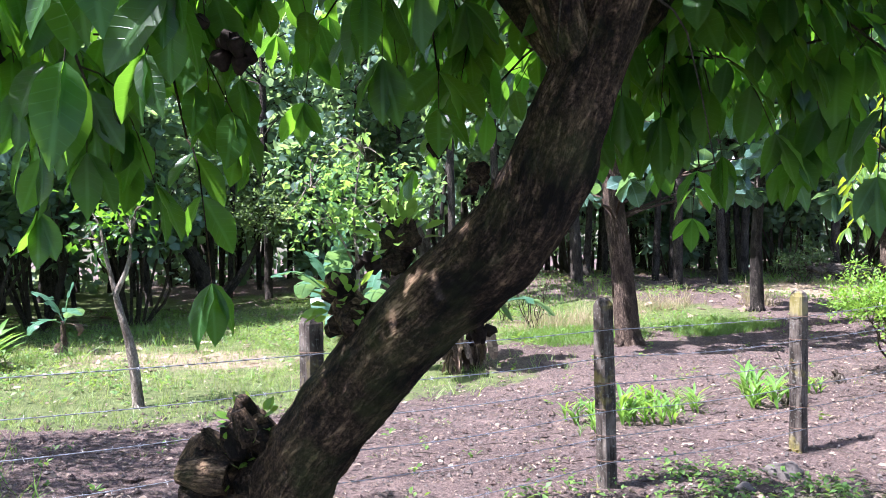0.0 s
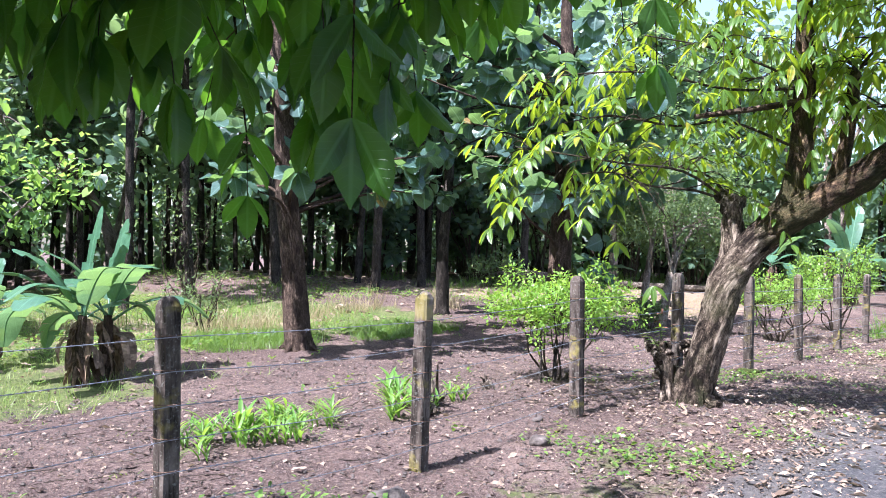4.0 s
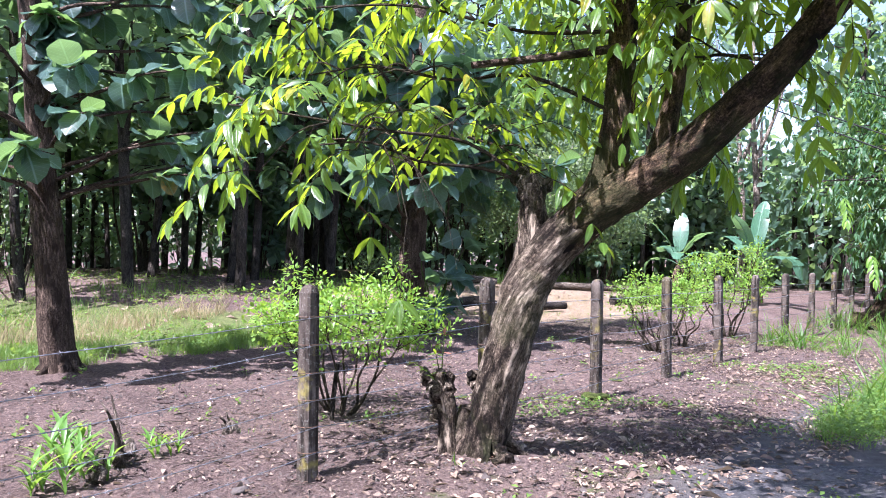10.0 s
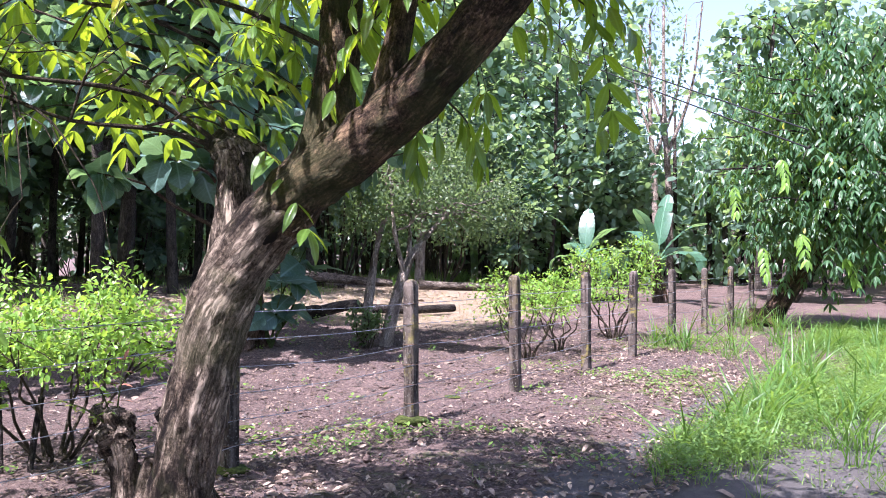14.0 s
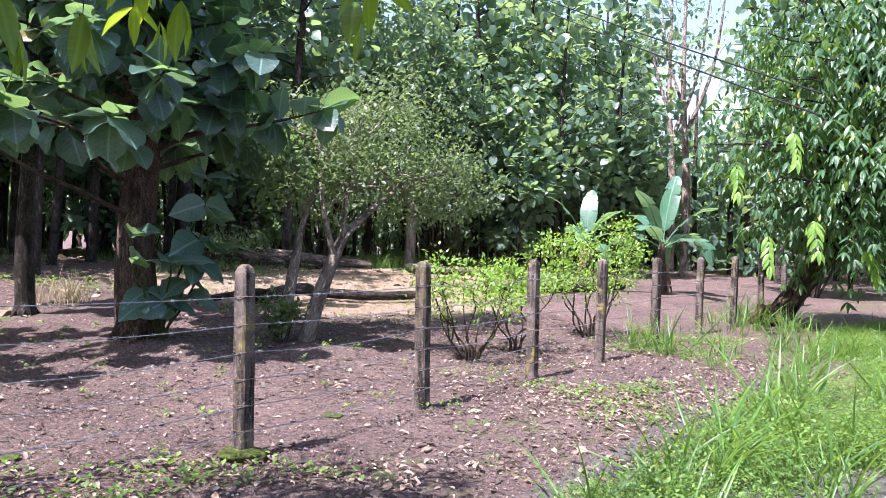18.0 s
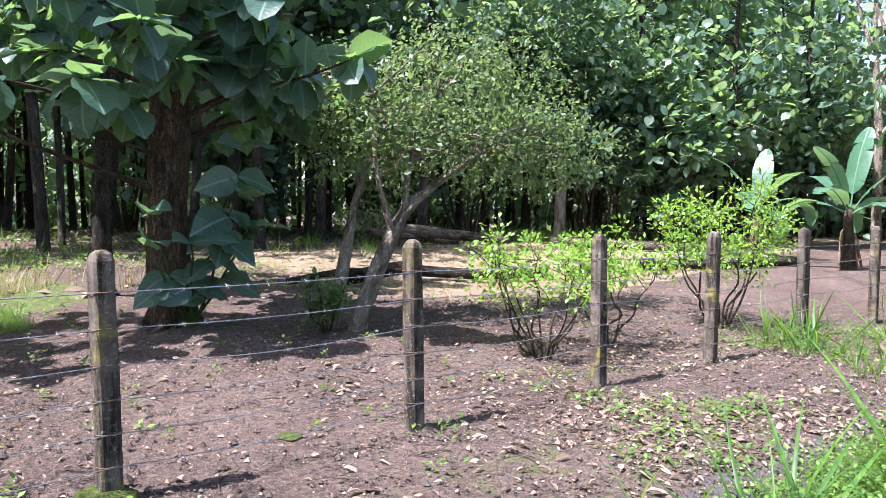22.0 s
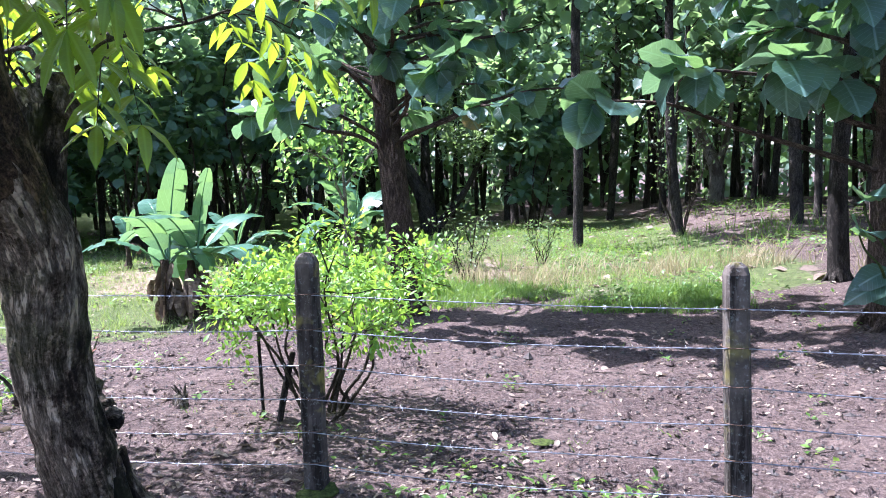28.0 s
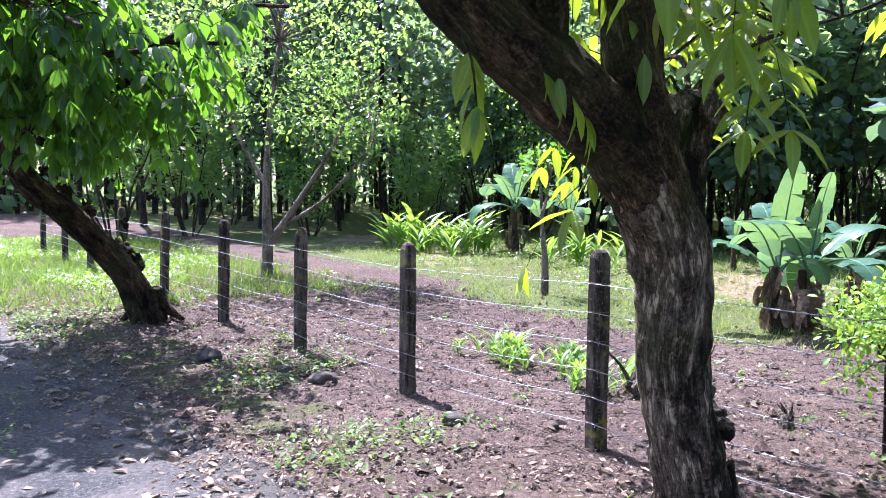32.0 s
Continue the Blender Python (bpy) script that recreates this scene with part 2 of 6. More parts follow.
def ground_material():
    m = Mat("soil", 0.95, 0.12)
    v = m.coords()
    n1, n2, n3 = m.noise(v, 0.55, 5), m.noise(v, 7, 8, 0.7), m.noise(v, 60, 4, 0.7)
    soil = m.ramp(n1, [(0.3, (0.070, 0.047, 0.040)), (0.5, (0.130, 0.090, 0.075)), (0.7, (0.195, 0.140, 0.115))])
    soil = m.mix(m.level(n2, 0.40, 0.72), soil, (0.060, 0.043, 0.042))
    soil = m.mix(m.math('MULTIPLY', m.level(n3, 0.58, 0.70), 0.65), soil, (0.34, 0.28, 0.25))
    n4 = m.noise(v, 26, 6, 0.75)
    soil = m.mix(m.math('MULTIPLY', m.level(n4, 0.50, 0.62), 0.75), soil, (0.240, 0.182, 0.155))
    soil = m.mix(m.math('MULTIPLY', m.level(n4, 0.46, 0.36), 0.85), soil, (0.030, 0.022, 0.021))
    n5 = m.noise(v, 130, 3, 0.8)
    soil = m.mix(m.math('MULTIPLY', m.level(n5, 0.56, 0.66), 0.6), soil, (0.30, 0.24, 0.215))
    soil = m.mix(m.math('MULTIPLY', m.level(n5, 0.44, 0.36), 0.6), soil, (0.035, 0.026, 0.024))
    at = m.node("ShaderNodeAttribute")
    at.attribute_name = "cover"
    sp = m.node("ShaderNodeSeparateColor")
    m.link(at.outputs["Color"], sp.inputs[0])
    wob = m.math('SUBTRACT', m.noise(v, 2.6, 7, 0.7), 0.5)
    grass = m.ramp(n2, [(0.3, (0.050, 0.070, 0.026)), (0.6, (0.135, 0.160, 0.060)), (0.8, (0.25, 0.24, 0.11))])
    straw = m.ramp(n2, [(0.3, (0.17, 0.128, 0.09)), (0.7, (0.35, 0.275, 0.19))])
    wet = m.mix(m.level(n2, 0.3, 0.7), (0.085, 0.078, 0.075), (0.15, 0.14, 0.13))

    def mask(k):
        return m.level(m.math('ADD', sp.outputs[k], m.math('MULTIPLY', wob, 1.1)), 0.42, 0.60)
    c = m.mix(mask(0), soil, grass)
    c = m.mix(mask(1), c, straw)
    c = m.mix(mask(2), c, wet)
    m.color(c)
    return m.bump(m.math('ADD', m.math('ADD', n2, n4), m.math('MULTIPLY', n3, 0.5)), 1.0, 0.04).m


def asphalt_material():
    m = Mat("asphalt", 0.85, 0.3)
    v = m.coords()
    n1, n2, n3 = m.noise(v, 1.1, 5), m.noise(v, 90, 3, 0.8), m.noise(v, 9, 6)
    c = m.ramp(n2, [(0.3, (0.028, 0.028, 0.031)), (0.6, (0.058, 0.058, 0.062)), (0.8, (0.13, 0.128, 0.13))])
    c = m.mix(m.math('MULTIPLY', m.level(n1, 0.45, 0.62), 0.6), c, (0.15, 0.13, 0.12))
    n4 = m.noise(v, 28, 6, 0.75)
    c = m.mix(m.math('MULTIPLY', m.level(n4, 0.52, 0.62), 0.6), c, (0.19, 0.18, 0.17))
    c = m.mix(m.math('MULTIPLY', m.level(n4, 0.45, 0.36), 0.8), c, (0.014, 0.014, 0.015))
    c = m.mix(m.math('MULTIPLY', m.level(n3, 0.58, 0.66), 0.5), c, (0.05, 0.055, 0.03))
    return m.color(c).bump(m.math('ADD', n2, n4), 0.9, 0.015).m


def concrete_material():
    m = Mat("old_concrete", 0.92, 0.2)
    v = m.coords()
    n1, n2, n3 = m.noise(v, 5, 6), m.noise(v, 45, 5, 0.7), m.noise(m.coords((9, 9, 1.2)), 1.6, 5)
    g = m.node("ShaderNodeObjectInfo")
    c = m.ramp(n1, [(0.3, (0.035, 0.028, 0.023)), (0.5, (0.085, 0.069, 0.057)), (0.72, (0.19, 0.16, 0.135))])
    c = m.mix(m.level(n3, 0.47, 0.60), c, (0.018, 0.014, 0.011))
    c = m.mix(m.math('MULTIPLY', m.level(n2, 0.55, 0.7), 0.4), c, (0.36, 0.37, 0.33))
    lich = m.math('MULTIPLY', m.level(m.noise(v, 3.1, 4), 0.56, 0.64), m.level(g.outputs["Random"], 0.2, 0.9))
    c = m.mix(m.math('MULTIPLY', lich, 0.55), c, (0.36, 0.31, 0.07))
    return m.color(c).bump(m.math('ADD', n2, n1), 0.5, 0.012).m


SOIL, ASPHALT, CONCRETE = ground_material(), asphalt_material(), concrete_material()
MOSS = Mat("moss", 0.95, 0.1)
MOSS.color(MOSS.ramp(MOSS.noise(MOSS.coords(), 40, 5), [(0.3, (0.022, 0.030, 0.010)), (0.55, (0.065, 0.085, 0.022)), (0.8, (0.15, 0.17, 0.045))])).bump(MOSS.noise(MOSS.coords(), 60), 1.0, 0.02)
MOSS = MOSS.m
WIRE = Mat("galvanised_wire", 0.45, 0.5)
WIRE.b.inputs["Metallic"].default_value = 0.85
WIRE = WIRE.color(WIRE.ramp(WIRE.noise(WIRE.coords(), 30), [(0.35, (0.20, 0.20, 0.21)), (0.6, (0.36, 0.37, 0.40))])).m
RUST = Mat("rusty_wire", 0.8, 0.2)
RUST = RUST.color(RUST.ramp(RUST.noise(RUST.coords(), 80), [(0.35, (0.05, 0.035, 0.025)), (0.6, (0.16, 0.10, 0.07))])).m
STONE = Mat("field_stone", 0.9, 0.2)
STONE = STONE.color(STONE.ramp(STONE.noise(STONE.coords(), 14, 6), [(0.3, (0.04, 0.034, 0.03)), (0.6, (0.11, 0.095, 0.085)), (0.8, (0.2, 0.18, 0.16))])).bump(STONE.noise(STONE.coords(), 30), 0.8, 0.02).m
CABLE = Mat("black_cable", 0.6, 0.3).color((0.012, 0.012, 0.012)).m
FLOWER = Mat("red_young_leaf", 0.6, 0.3)
FLOWER = FLOWER.color(FLOWER.ramp(FLOWER.noise(FLOWER.coords(), 30), [(0.3, (0.13, 0.045, 0.030)), (0.7, (0.32, 0.14, 0.08))])).m
DARK = Mat("dry_fruit", 0.9, 0.1)
DARK = DARK.color(DARK.ramp(DARK.noise(DARK.coords(), 50), [(0.3, (0.008, 0.006, 0.005)), (0.7, (0.03, 0.022, 0.018))])).m


# ---- mesh helpers ----
rng = np.random.default_rng(7)


def unit(a):
    a = np.asarray(a, float)
    return a / np.maximum(np.linalg.norm(a, axis=-1, keepdims=True), 1e-9)


def raw_mesh(name, verts, faces, uv=None, smooth=True):
    """A mesh from numpy arrays; all faces have the same number of corners."""
    verts, faces = np.asarray(verts, np.float32), np.asarray(faces, np.int32)
    me = bpy.data.meshes.new(name)
    k = faces.shape[1]
    me.vertices.add(len(verts))
    me.vertices.foreach_set("co", verts.ravel())
    me.loops.add(faces.size)
    me.loops.foreach_set("vertex_index", faces.ravel())
    me.polygons.add(len(faces))
    me.polygons.foreach_set("loop_start", np.arange(0, faces.size, k, dtype=np.int32))
    if uv is not None:
        layer = me.uv_layers.new(name="UVMap")
        layer.data.foreach_set("uv", np.asarray(uv, np.float32)[faces.ravel()].ravel())
    me.polygons.foreach_set("use_smooth", np.full(len(faces), smooth))
    me.update(calc_edges=True)
    return me


def part(name, me, material, parent=None, label="", at=None):
    """Links a mesh as one object, under a thing or part if one is given."""
    if isinstance(me, bmesh.types.BMesh):
        data = bpy.data.meshes.new(name)
        me.to_mesh(data)
        me.free()
        me = data
    if not me.materials:
        me.materials.append(material)
    ob = new(name, me)
    if parent:
        ob.parent = parent
    if at is not None:
        ob.location = at
    return tagged(ob, label) if label else ob


def thing(name, at, label, category, group="", kind=""):
    ob = new(name)
    ob.empty_display_size = 0.2
    ob.location = at
    return tagged(ob, label, category, group, kind)


class Tubes:
    """Gathers round limbs as quads."""

    def __init__(self):
        self.v, self.f, self.g, self.n = [], [], [], 0

    def add(self, pts, radii, seg=8, rough=0.0, smooth=4, ridge=0.0, cap=True):
        pts = np.asarray(pts, float)
        radii = np.interp(np.linspace(0, 1, len(pts)), np.linspace(0, 1, len(np.atleast_1d(radii))), np.atleast_1d(radii))
        if smooth > 1 and len(pts) > 2:
            pts, radii = spline(pts, smooth), np.interp(np.linspace(0, 1, (len(pts) - 1) * smooth + 1), np.linspace(0, 1, len(pts)), radii)
        tang = unit(np.gradient(pts, axis=0))
        ref = np.array([0.31, 0.11, 0.94]) if abs(tang[0] @ [0.31, 0.11, 0.94]) < 0.9 else np.array([1.0, 0.1, 0])
        a = unit(np.cross(tang, ref))
        b = np.cross(tang, a)
        ang = np.linspace(0, 2 * np.pi, seg, endpoint=False)
        ring = np.cos(ang)[None, :, None] * a[:, None] + np.sin(ang)[None, :, None] * b[:, None]
        r = radii[:, None] * np.ones(seg)
        if rough:
            s = np.linspace(0, len(pts) * 0.35, len(pts))[:, None]
            ph = rng.uniform(0, 6.28, 6)
            r = r * (1 + rough * (np.sin(2 * ang + s * 1.1 + ph[0]) * 0.5 + np.sin(3 * ang - s * 2.3 + ph[1]) * 0.4 + np.sin(5 * ang + s * 0.7 + ph[2]) * 0.35
                                  + np.sin(s * 3.1 + ph[3]) * 0.3 + rng.normal(0, 0.18, r.shape)))
        if ridge:
            s = np.cumsum(np.r_[0, np.linalg.norm(np.diff(pts, axis=0), axis=1)])[:, None]
            warp = ang * 7 + 0.9 * np.sin(s * 5.3 + ang * 2) + 0.6 * np.sin(s * 13 + ang * 5)
            plates = np.abs(np.sin(warp)) * (0.6 + 0.4 * np.sin(s * 9 + 3 * np.sin(ang * 3))) + 0.5 * np.abs(np.sin(warp * 2.3 + s * 4))
            r = r * (1 + ridge * (plates - 0.7))
        v = (pts[:, None] + ring * r[..., None]).reshape(-1, 3)
        run = np.cumsum(np.r_[0, np.linalg.norm(np.diff(pts, axis=0), axis=1)]) + rng.uniform(0, 40)
        grow = np.stack([r * np.cos(ang), r * np.sin(ang), run[:, None] + 0 * r], -1)
        self.g.append(grow.reshape(-1, 3))
        m = len(pts)
        i = (np.arange(m - 1)[:, None] * seg + np.arange(seg)).ravel()
        j = (np.arange(m - 1)[:, None] * seg + (np.arange(seg) + 1) % seg).ravel()
        f = np.stack([i, j, j + seg, i + seg], 1) + self.n
        self.v.append(v), self.f.append(f)
        self.n += len(v)
        if cap:
            for k, base in ((0, 0), (m - 1, (m - 1) * seg)):
                self.v.append(pts[k][None])
                self.g.append(np.array([(0, 0, run[k])]))
                c = self.n
                self.n += 1
                q = np.arange(seg) + base + (c - len(v) - (0 if k == 0 else 1))
                nx = np.roll(q, -1)
                fan = np.stack([q, nx, np.full(seg, c), np.full(seg, c)], 1)
                self.f.append(fan)
        return self

    def mesh(self, name="limb"):
        v, f = np.concatenate(self.v), np.concatenate(self.f)
        same = f[:, 2] == f[:, 3]
        t = np.concatenate([f[~same][:, [0, 1, 2]], f[~same][:, [0, 2, 3]], f[same][:, :3]])
        me = raw_mesh(name, v, t)
        me.attributes.new("grow", 'FLOAT_VECTOR', 'POINT').data.foreach_set("vector", np.concatenate(self.g).astype(np.float32).ravel())
        return me


def spline(p, k):
    """Catmull-Rom through the points, k steps a span."""
    p = np.asarray(p, float)
    q = np.concatenate([2 * p[:1] - p[1:2], p, 2 * p[-1:] - p[-2:-1]])
    out = []
    for i in range(1, len(q) - 2):
        for u in np.arange(k) / k:
            out.append(0.5 * ((2 * q[i]) + (q[i + 1] - q[i - 1]) * u + (2 * q[i - 1] - 5 * q[i] + 4 * q[i + 1] - q[i + 2]) * u ** 2
                              + (3 * q[i] - q[i - 1] - 3 * q[i + 1] + q[i + 2]) * u ** 3))
    return np.array(out + [p[-1]])


def leaf_shape(widths, fold=0.12, droop=0.15, wave=0.0):
    """One leaf of length 1 along y: rows of left edge, midrib and right edge."""
    n = len(widths)
    y = np.linspace(0, 1, n)
    v, uv = [], []
    for i in range(n):
        z = -droop * y[i] ** 2
        w = widths[i] * 0.5
        up = fold * widths[i] + wave * math.sin(i * 2.2) * widths[i]
        up2 = fold * widths[i] - wave * math.sin(i * 2.6 + 1) * widths[i]
        v += [(-w, y[i], z + up), (0, y[i], z), (w, y[i], z + up2)]
        uv += [(0.5 - w, y[i]), (0.5, y[i]), (0.5 + w, y[i])]
    f = []
    for i in range(n - 1):
        a, b = 3 * i, 3 * i + 3
        for o in (0, 1):
            f += [(a + o, a + o + 1, b + o + 1), (a + o, b + o + 1, b + o)]
    f = [t for t in f if len({tuple(v[i]) for i in t}) == 3]
    return np.array(v), np.array(f), np.array(uv)


LANCE = leaf_shape([0.02, 0.30, 0.44, 0.46, 0.34, 0.0], 0.14, 0.20, 0.05)
SLIM = leaf_shape([0.02, 0.22, 0.30, 0.28, 0.17, 0.0], 0.16, 0.28, 0.05)
OVAL = leaf_shape([0.03, 0.40, 0.52, 0.40, 0.0], 0.14, 0.15, 0.03)
OVAL_FAR = leaf_shape([0.06, 0.60, 0.0], 0.12, 0.1)
TEAK = leaf_shape([0.08, 0.56, 0.80, 0.88, 0.82, 0.56, 0.0], 0.10, 0.28, 0.06)
TEAK_FAR = leaf_shape([0.10, 0.72, 0.86, 0.62, 0.0], 0.08, 0.25, 0.05)
STRAP = leaf_shape([0.05, 0.13, 0.15, 0.11, 0.0], 0.2, 0.45)
BLADE = leaf_shape([0.045, 0.035, 0.0], 0.0, 0.55)
LONG_BLADE = leaf_shape([0.025, 0.042, 0.040, 0.028, 0.0], 0.18, 0.85)


def leaves(name, org, axis, nrm, size, shape=LANCE):
    """Many leaves in one mesh: their stalk ends, ways, normals and lengths."""
    v, f, uv = shape
    org, axis, nrm, size = np.asarray(org, float), unit(axis), np.asarray(nrm, float), np.asarray(size, float)
    side = unit(np.cross(axis, nrm))
    nrm = np.cross(side, axis)
    p = org[:, None] + size[:, None, None] * (v[None, :, :1] * side[:, None] + v[None, :, 1:2] * axis[:, None] + v[None, :, 2:] * nrm[:, None])
    k = len(v)
    ff = (f[None] + (np.arange(len(org)) * k)[:, None, None]).reshape(-1, 3)
    return raw_mesh(name, p.reshape(-1, 3), ff, np.tile(uv, (len(org), 1)))


class Sprays:
    """Gathers leaves: each call adds some."""

    def __init__(self):
        self.o, self.a, self.n, self.s = [], [], [], []

    def put(self, o, a, n, s):
        self.o.append(np.atleast_2d(o)), self.a.append(np.atleast_2d(a)), self.n.append(np.atleast_2d(n)), self.s.append(np.atleast_1d(s))

    def pinnate(self, path, size, pairs=4, droop=0.5, spread=0.9):
        """Leaflets in pairs along a drooping stalk, and one at its tip."""
        path = np.asarray(path, float)
        t = np.linspace(0.25, 1, pairs)
        at = np.stack([np.interp(t, np.linspace(0, 1, len(path)), path[:, i]) for i in range(3)], 1)
        way = unit(path[-1] - path[0])
        side = unit(np.cross(way, (0.02, 0.03, 1)))
        for s in (-1, 1):
            a = way * 0.55 + s * side * spread + np.array([0, 0, -droop]) + rng.normal(0, 0.16, (pairs, 3))
            n = np.array([0, 0, 1]) + way * 0.3 + rng.normal(0, 0.25, (pairs, 3))
            self.put(at, a, n, size * rng.uniform(0.75, 1.15, pairs))
        self.put(path[-1], way + np.array([0, 0, -droop]), np.array([0, 0, 1.0]) + way * 0.3, size)

    def mesh(self, name, shape):
        return leaves(name, np.concatenate(self.o), np.concatenate(self.a), np.concatenate(self.n), np.concatenate(self.s), shape)

    def split(self, near):
        """Two sets: those whose stalk ends satisfy near(), and the rest."""
        o, a, n, s = (np.concatenate(x) for x in (self.o, self.a, self.n, self.s))
        k = near(o)
        one, two = Sprays(), Sprays()
        one.put(o[k], a[k], n[k], s[k]), two.put(o[~k], a[~k], n[~k], s[~k])
        return one, two


def blob_points(n, centre, radii, hollow=0.55):
    d = unit(rng.normal(size=(n, 3)))
    r = rng.uniform(hollow ** 3, 1, n) ** (1 / 3)
    r *= 1 + 0.28 * np.sin(d[:, 0] * 5 + 1) * np.sin(d[:, 1] * 4.3 + d[:, 2] * 3.7)
    return np.asarray(centre) + d * r[:, None] * np.asarray(radii)


def bent(a, b, sag=0.0, n=5, wob=0.05):
    a, b = np.asarray(a, float), np.asarray(b, float)
    t = np.linspace(0, 1, n)[:, None]
    L = np.linalg.norm(b - a)
    p = a + (b - a) * t + np.array([0, 0, 1]) * sag * np.sin(np.pi * t)
    p[1:-1] += rng.normal(0, wob * L * 0.3, (n - 2, 3))
    return p


def hills(x, y, scale, seed):
    """Smooth unevenness as a sum of waves."""
    r = np.random.default_rng(seed)
    z = np.zeros_like(x, dtype=float)
    for k in range(7):
        a, f, p = r.uniform(0, 6.28), scale * 1.6 ** (k * 0.6), r.uniform(0, 6.28)
        z += np.sin((x * math.cos(a) + y * math.sin(a)) * f + p + 1.3 * np.sin((y * math.cos(a) - x * math.sin(a)) * f * 0.6 + p * 2)) / (1 + 0.45 * k)
    return z / 2.5


def smoothstep(a, b, x):
    u = np.clip((np.asarray(x, float) - a) / (b - a), 0, 1)
    return u * u * (3 - 2 * u)


def lie(x, y):
    """The ground's height."""
    x, y = np.asarray(x, float), np.asarray(y, float)
    z = -0.08 * smoothstep(3.6, 1.9, x) + 0.04 * np.exp(-((x - 5.2) / 2.2) ** 2) - 0.12 * smoothstep(0.5, 6, y) * smoothstep(5, 1, x)
    z += 0.015 * hills(x, y, 1.3, 3) + 0.008 * hills(x, y, 5.5, 4)
    z += 0.17 * smoothstep(0.7, 3.2, y) * smoothstep(8.0, 11.0, x)
    z += 0.35 * smoothstep(5, 13, y) * smoothstep(8, 13, x) + 0.30 * smoothstep(13, 22, y) * smoothstep(3, 12, x)
    z += 0.05 * np.exp(-((x - 5.3) ** 2 + (y + 0.6) ** 2) / 0.5) + 0.10 * np.exp(-((x - 10.62) ** 2 + (y - 4.4) ** 2) / 0.8)
    z -= 0.05 * smoothstep(-1.6, -2.3, y)
    return z * smoothstep(60, 25, np.hypot(x - 5, y))


def on(x, y, dz=0.0):
    return (float(x), float(y), float(lie(x, y)) + dz)


# ---- ground ----
def steps(lo, hi, fine_lo, fine_hi, d):
    a = np.arange(fine_lo, fine_hi, d)
    out_hi, out_lo, s = [fine_hi], [fine_lo], d
    while out_hi[-1] < hi:
        s *= 1.16
        out_hi.append(out_hi[-1] + s)
    s = d
    while out_lo[-1] > lo:
        s *= 1.16
        out_lo.append(out_lo[-1] - s)
    return np.array(out_lo[:0:-1] + list(a) + out_hi)


def cover_at(x, y):
    """How much grass, straw and damp earth lie at a place, 0 to 1."""
    n = 0.5 + 0.5 * hills(x, y, 0.8, 11)
    grass = 0.9 * smoothstep(6.6, 8.2, y) * smoothstep(13.0, 9.5, x + 0.15 * (y - 8)) * smoothstep(32, 24, y)
    start = 4.3 + 1.4 * smoothstep(-2.5, -5.0, x)
    grass = np.maximum(grass, 0.85 * smoothstep(start - 0.5, start + 0.6, y) * smoothstep(4.4, 1.0, x))
    grass = np.maximum(grass, 0.95 * smoothstep(-2.1, -2.5, y + 0.05 * (x - 10) * (x > 12)) * smoothstep(7.2, 8.8, x))
    grass = np.maximum(grass, 0.65 * smoothstep(-0.2, -1.0, y) * smoothstep(-6.0, -9.0, x))
    grass = np.maximum(grass, (0.30 + 0.22 * n) * smoothstep(-0.1, -0.9, y) * smoothstep(-2.4, -1.6, y))
    straw = 0.42 * smoothstep(5.5, 7.5, y) * smoothstep(3.0, -1.0, x) * smoothstep(17, 12, y) * (0.55 + 0.6 * n)
    straw = np.maximum(straw, 0.95 * smoothstep(13.5, 16, x) * smoothstep(2.2, 4.0, y - 0.25 * (x - 15)) * smoothstep(15, 11, y))
    straw = np.maximum(straw, 0.62 * smoothstep(7.0, 9.0, y) * smoothstep(10, 6, x) * smoothstep(15, 11, y) * n * 1.2)
    wet = 0.8 * smoothstep(-1.55, -2.1, y) * smoothstep(17, 13, x)
    return np.clip(np.stack([grass, straw, wet, np.ones_like(grass)], -1), 0, 1)


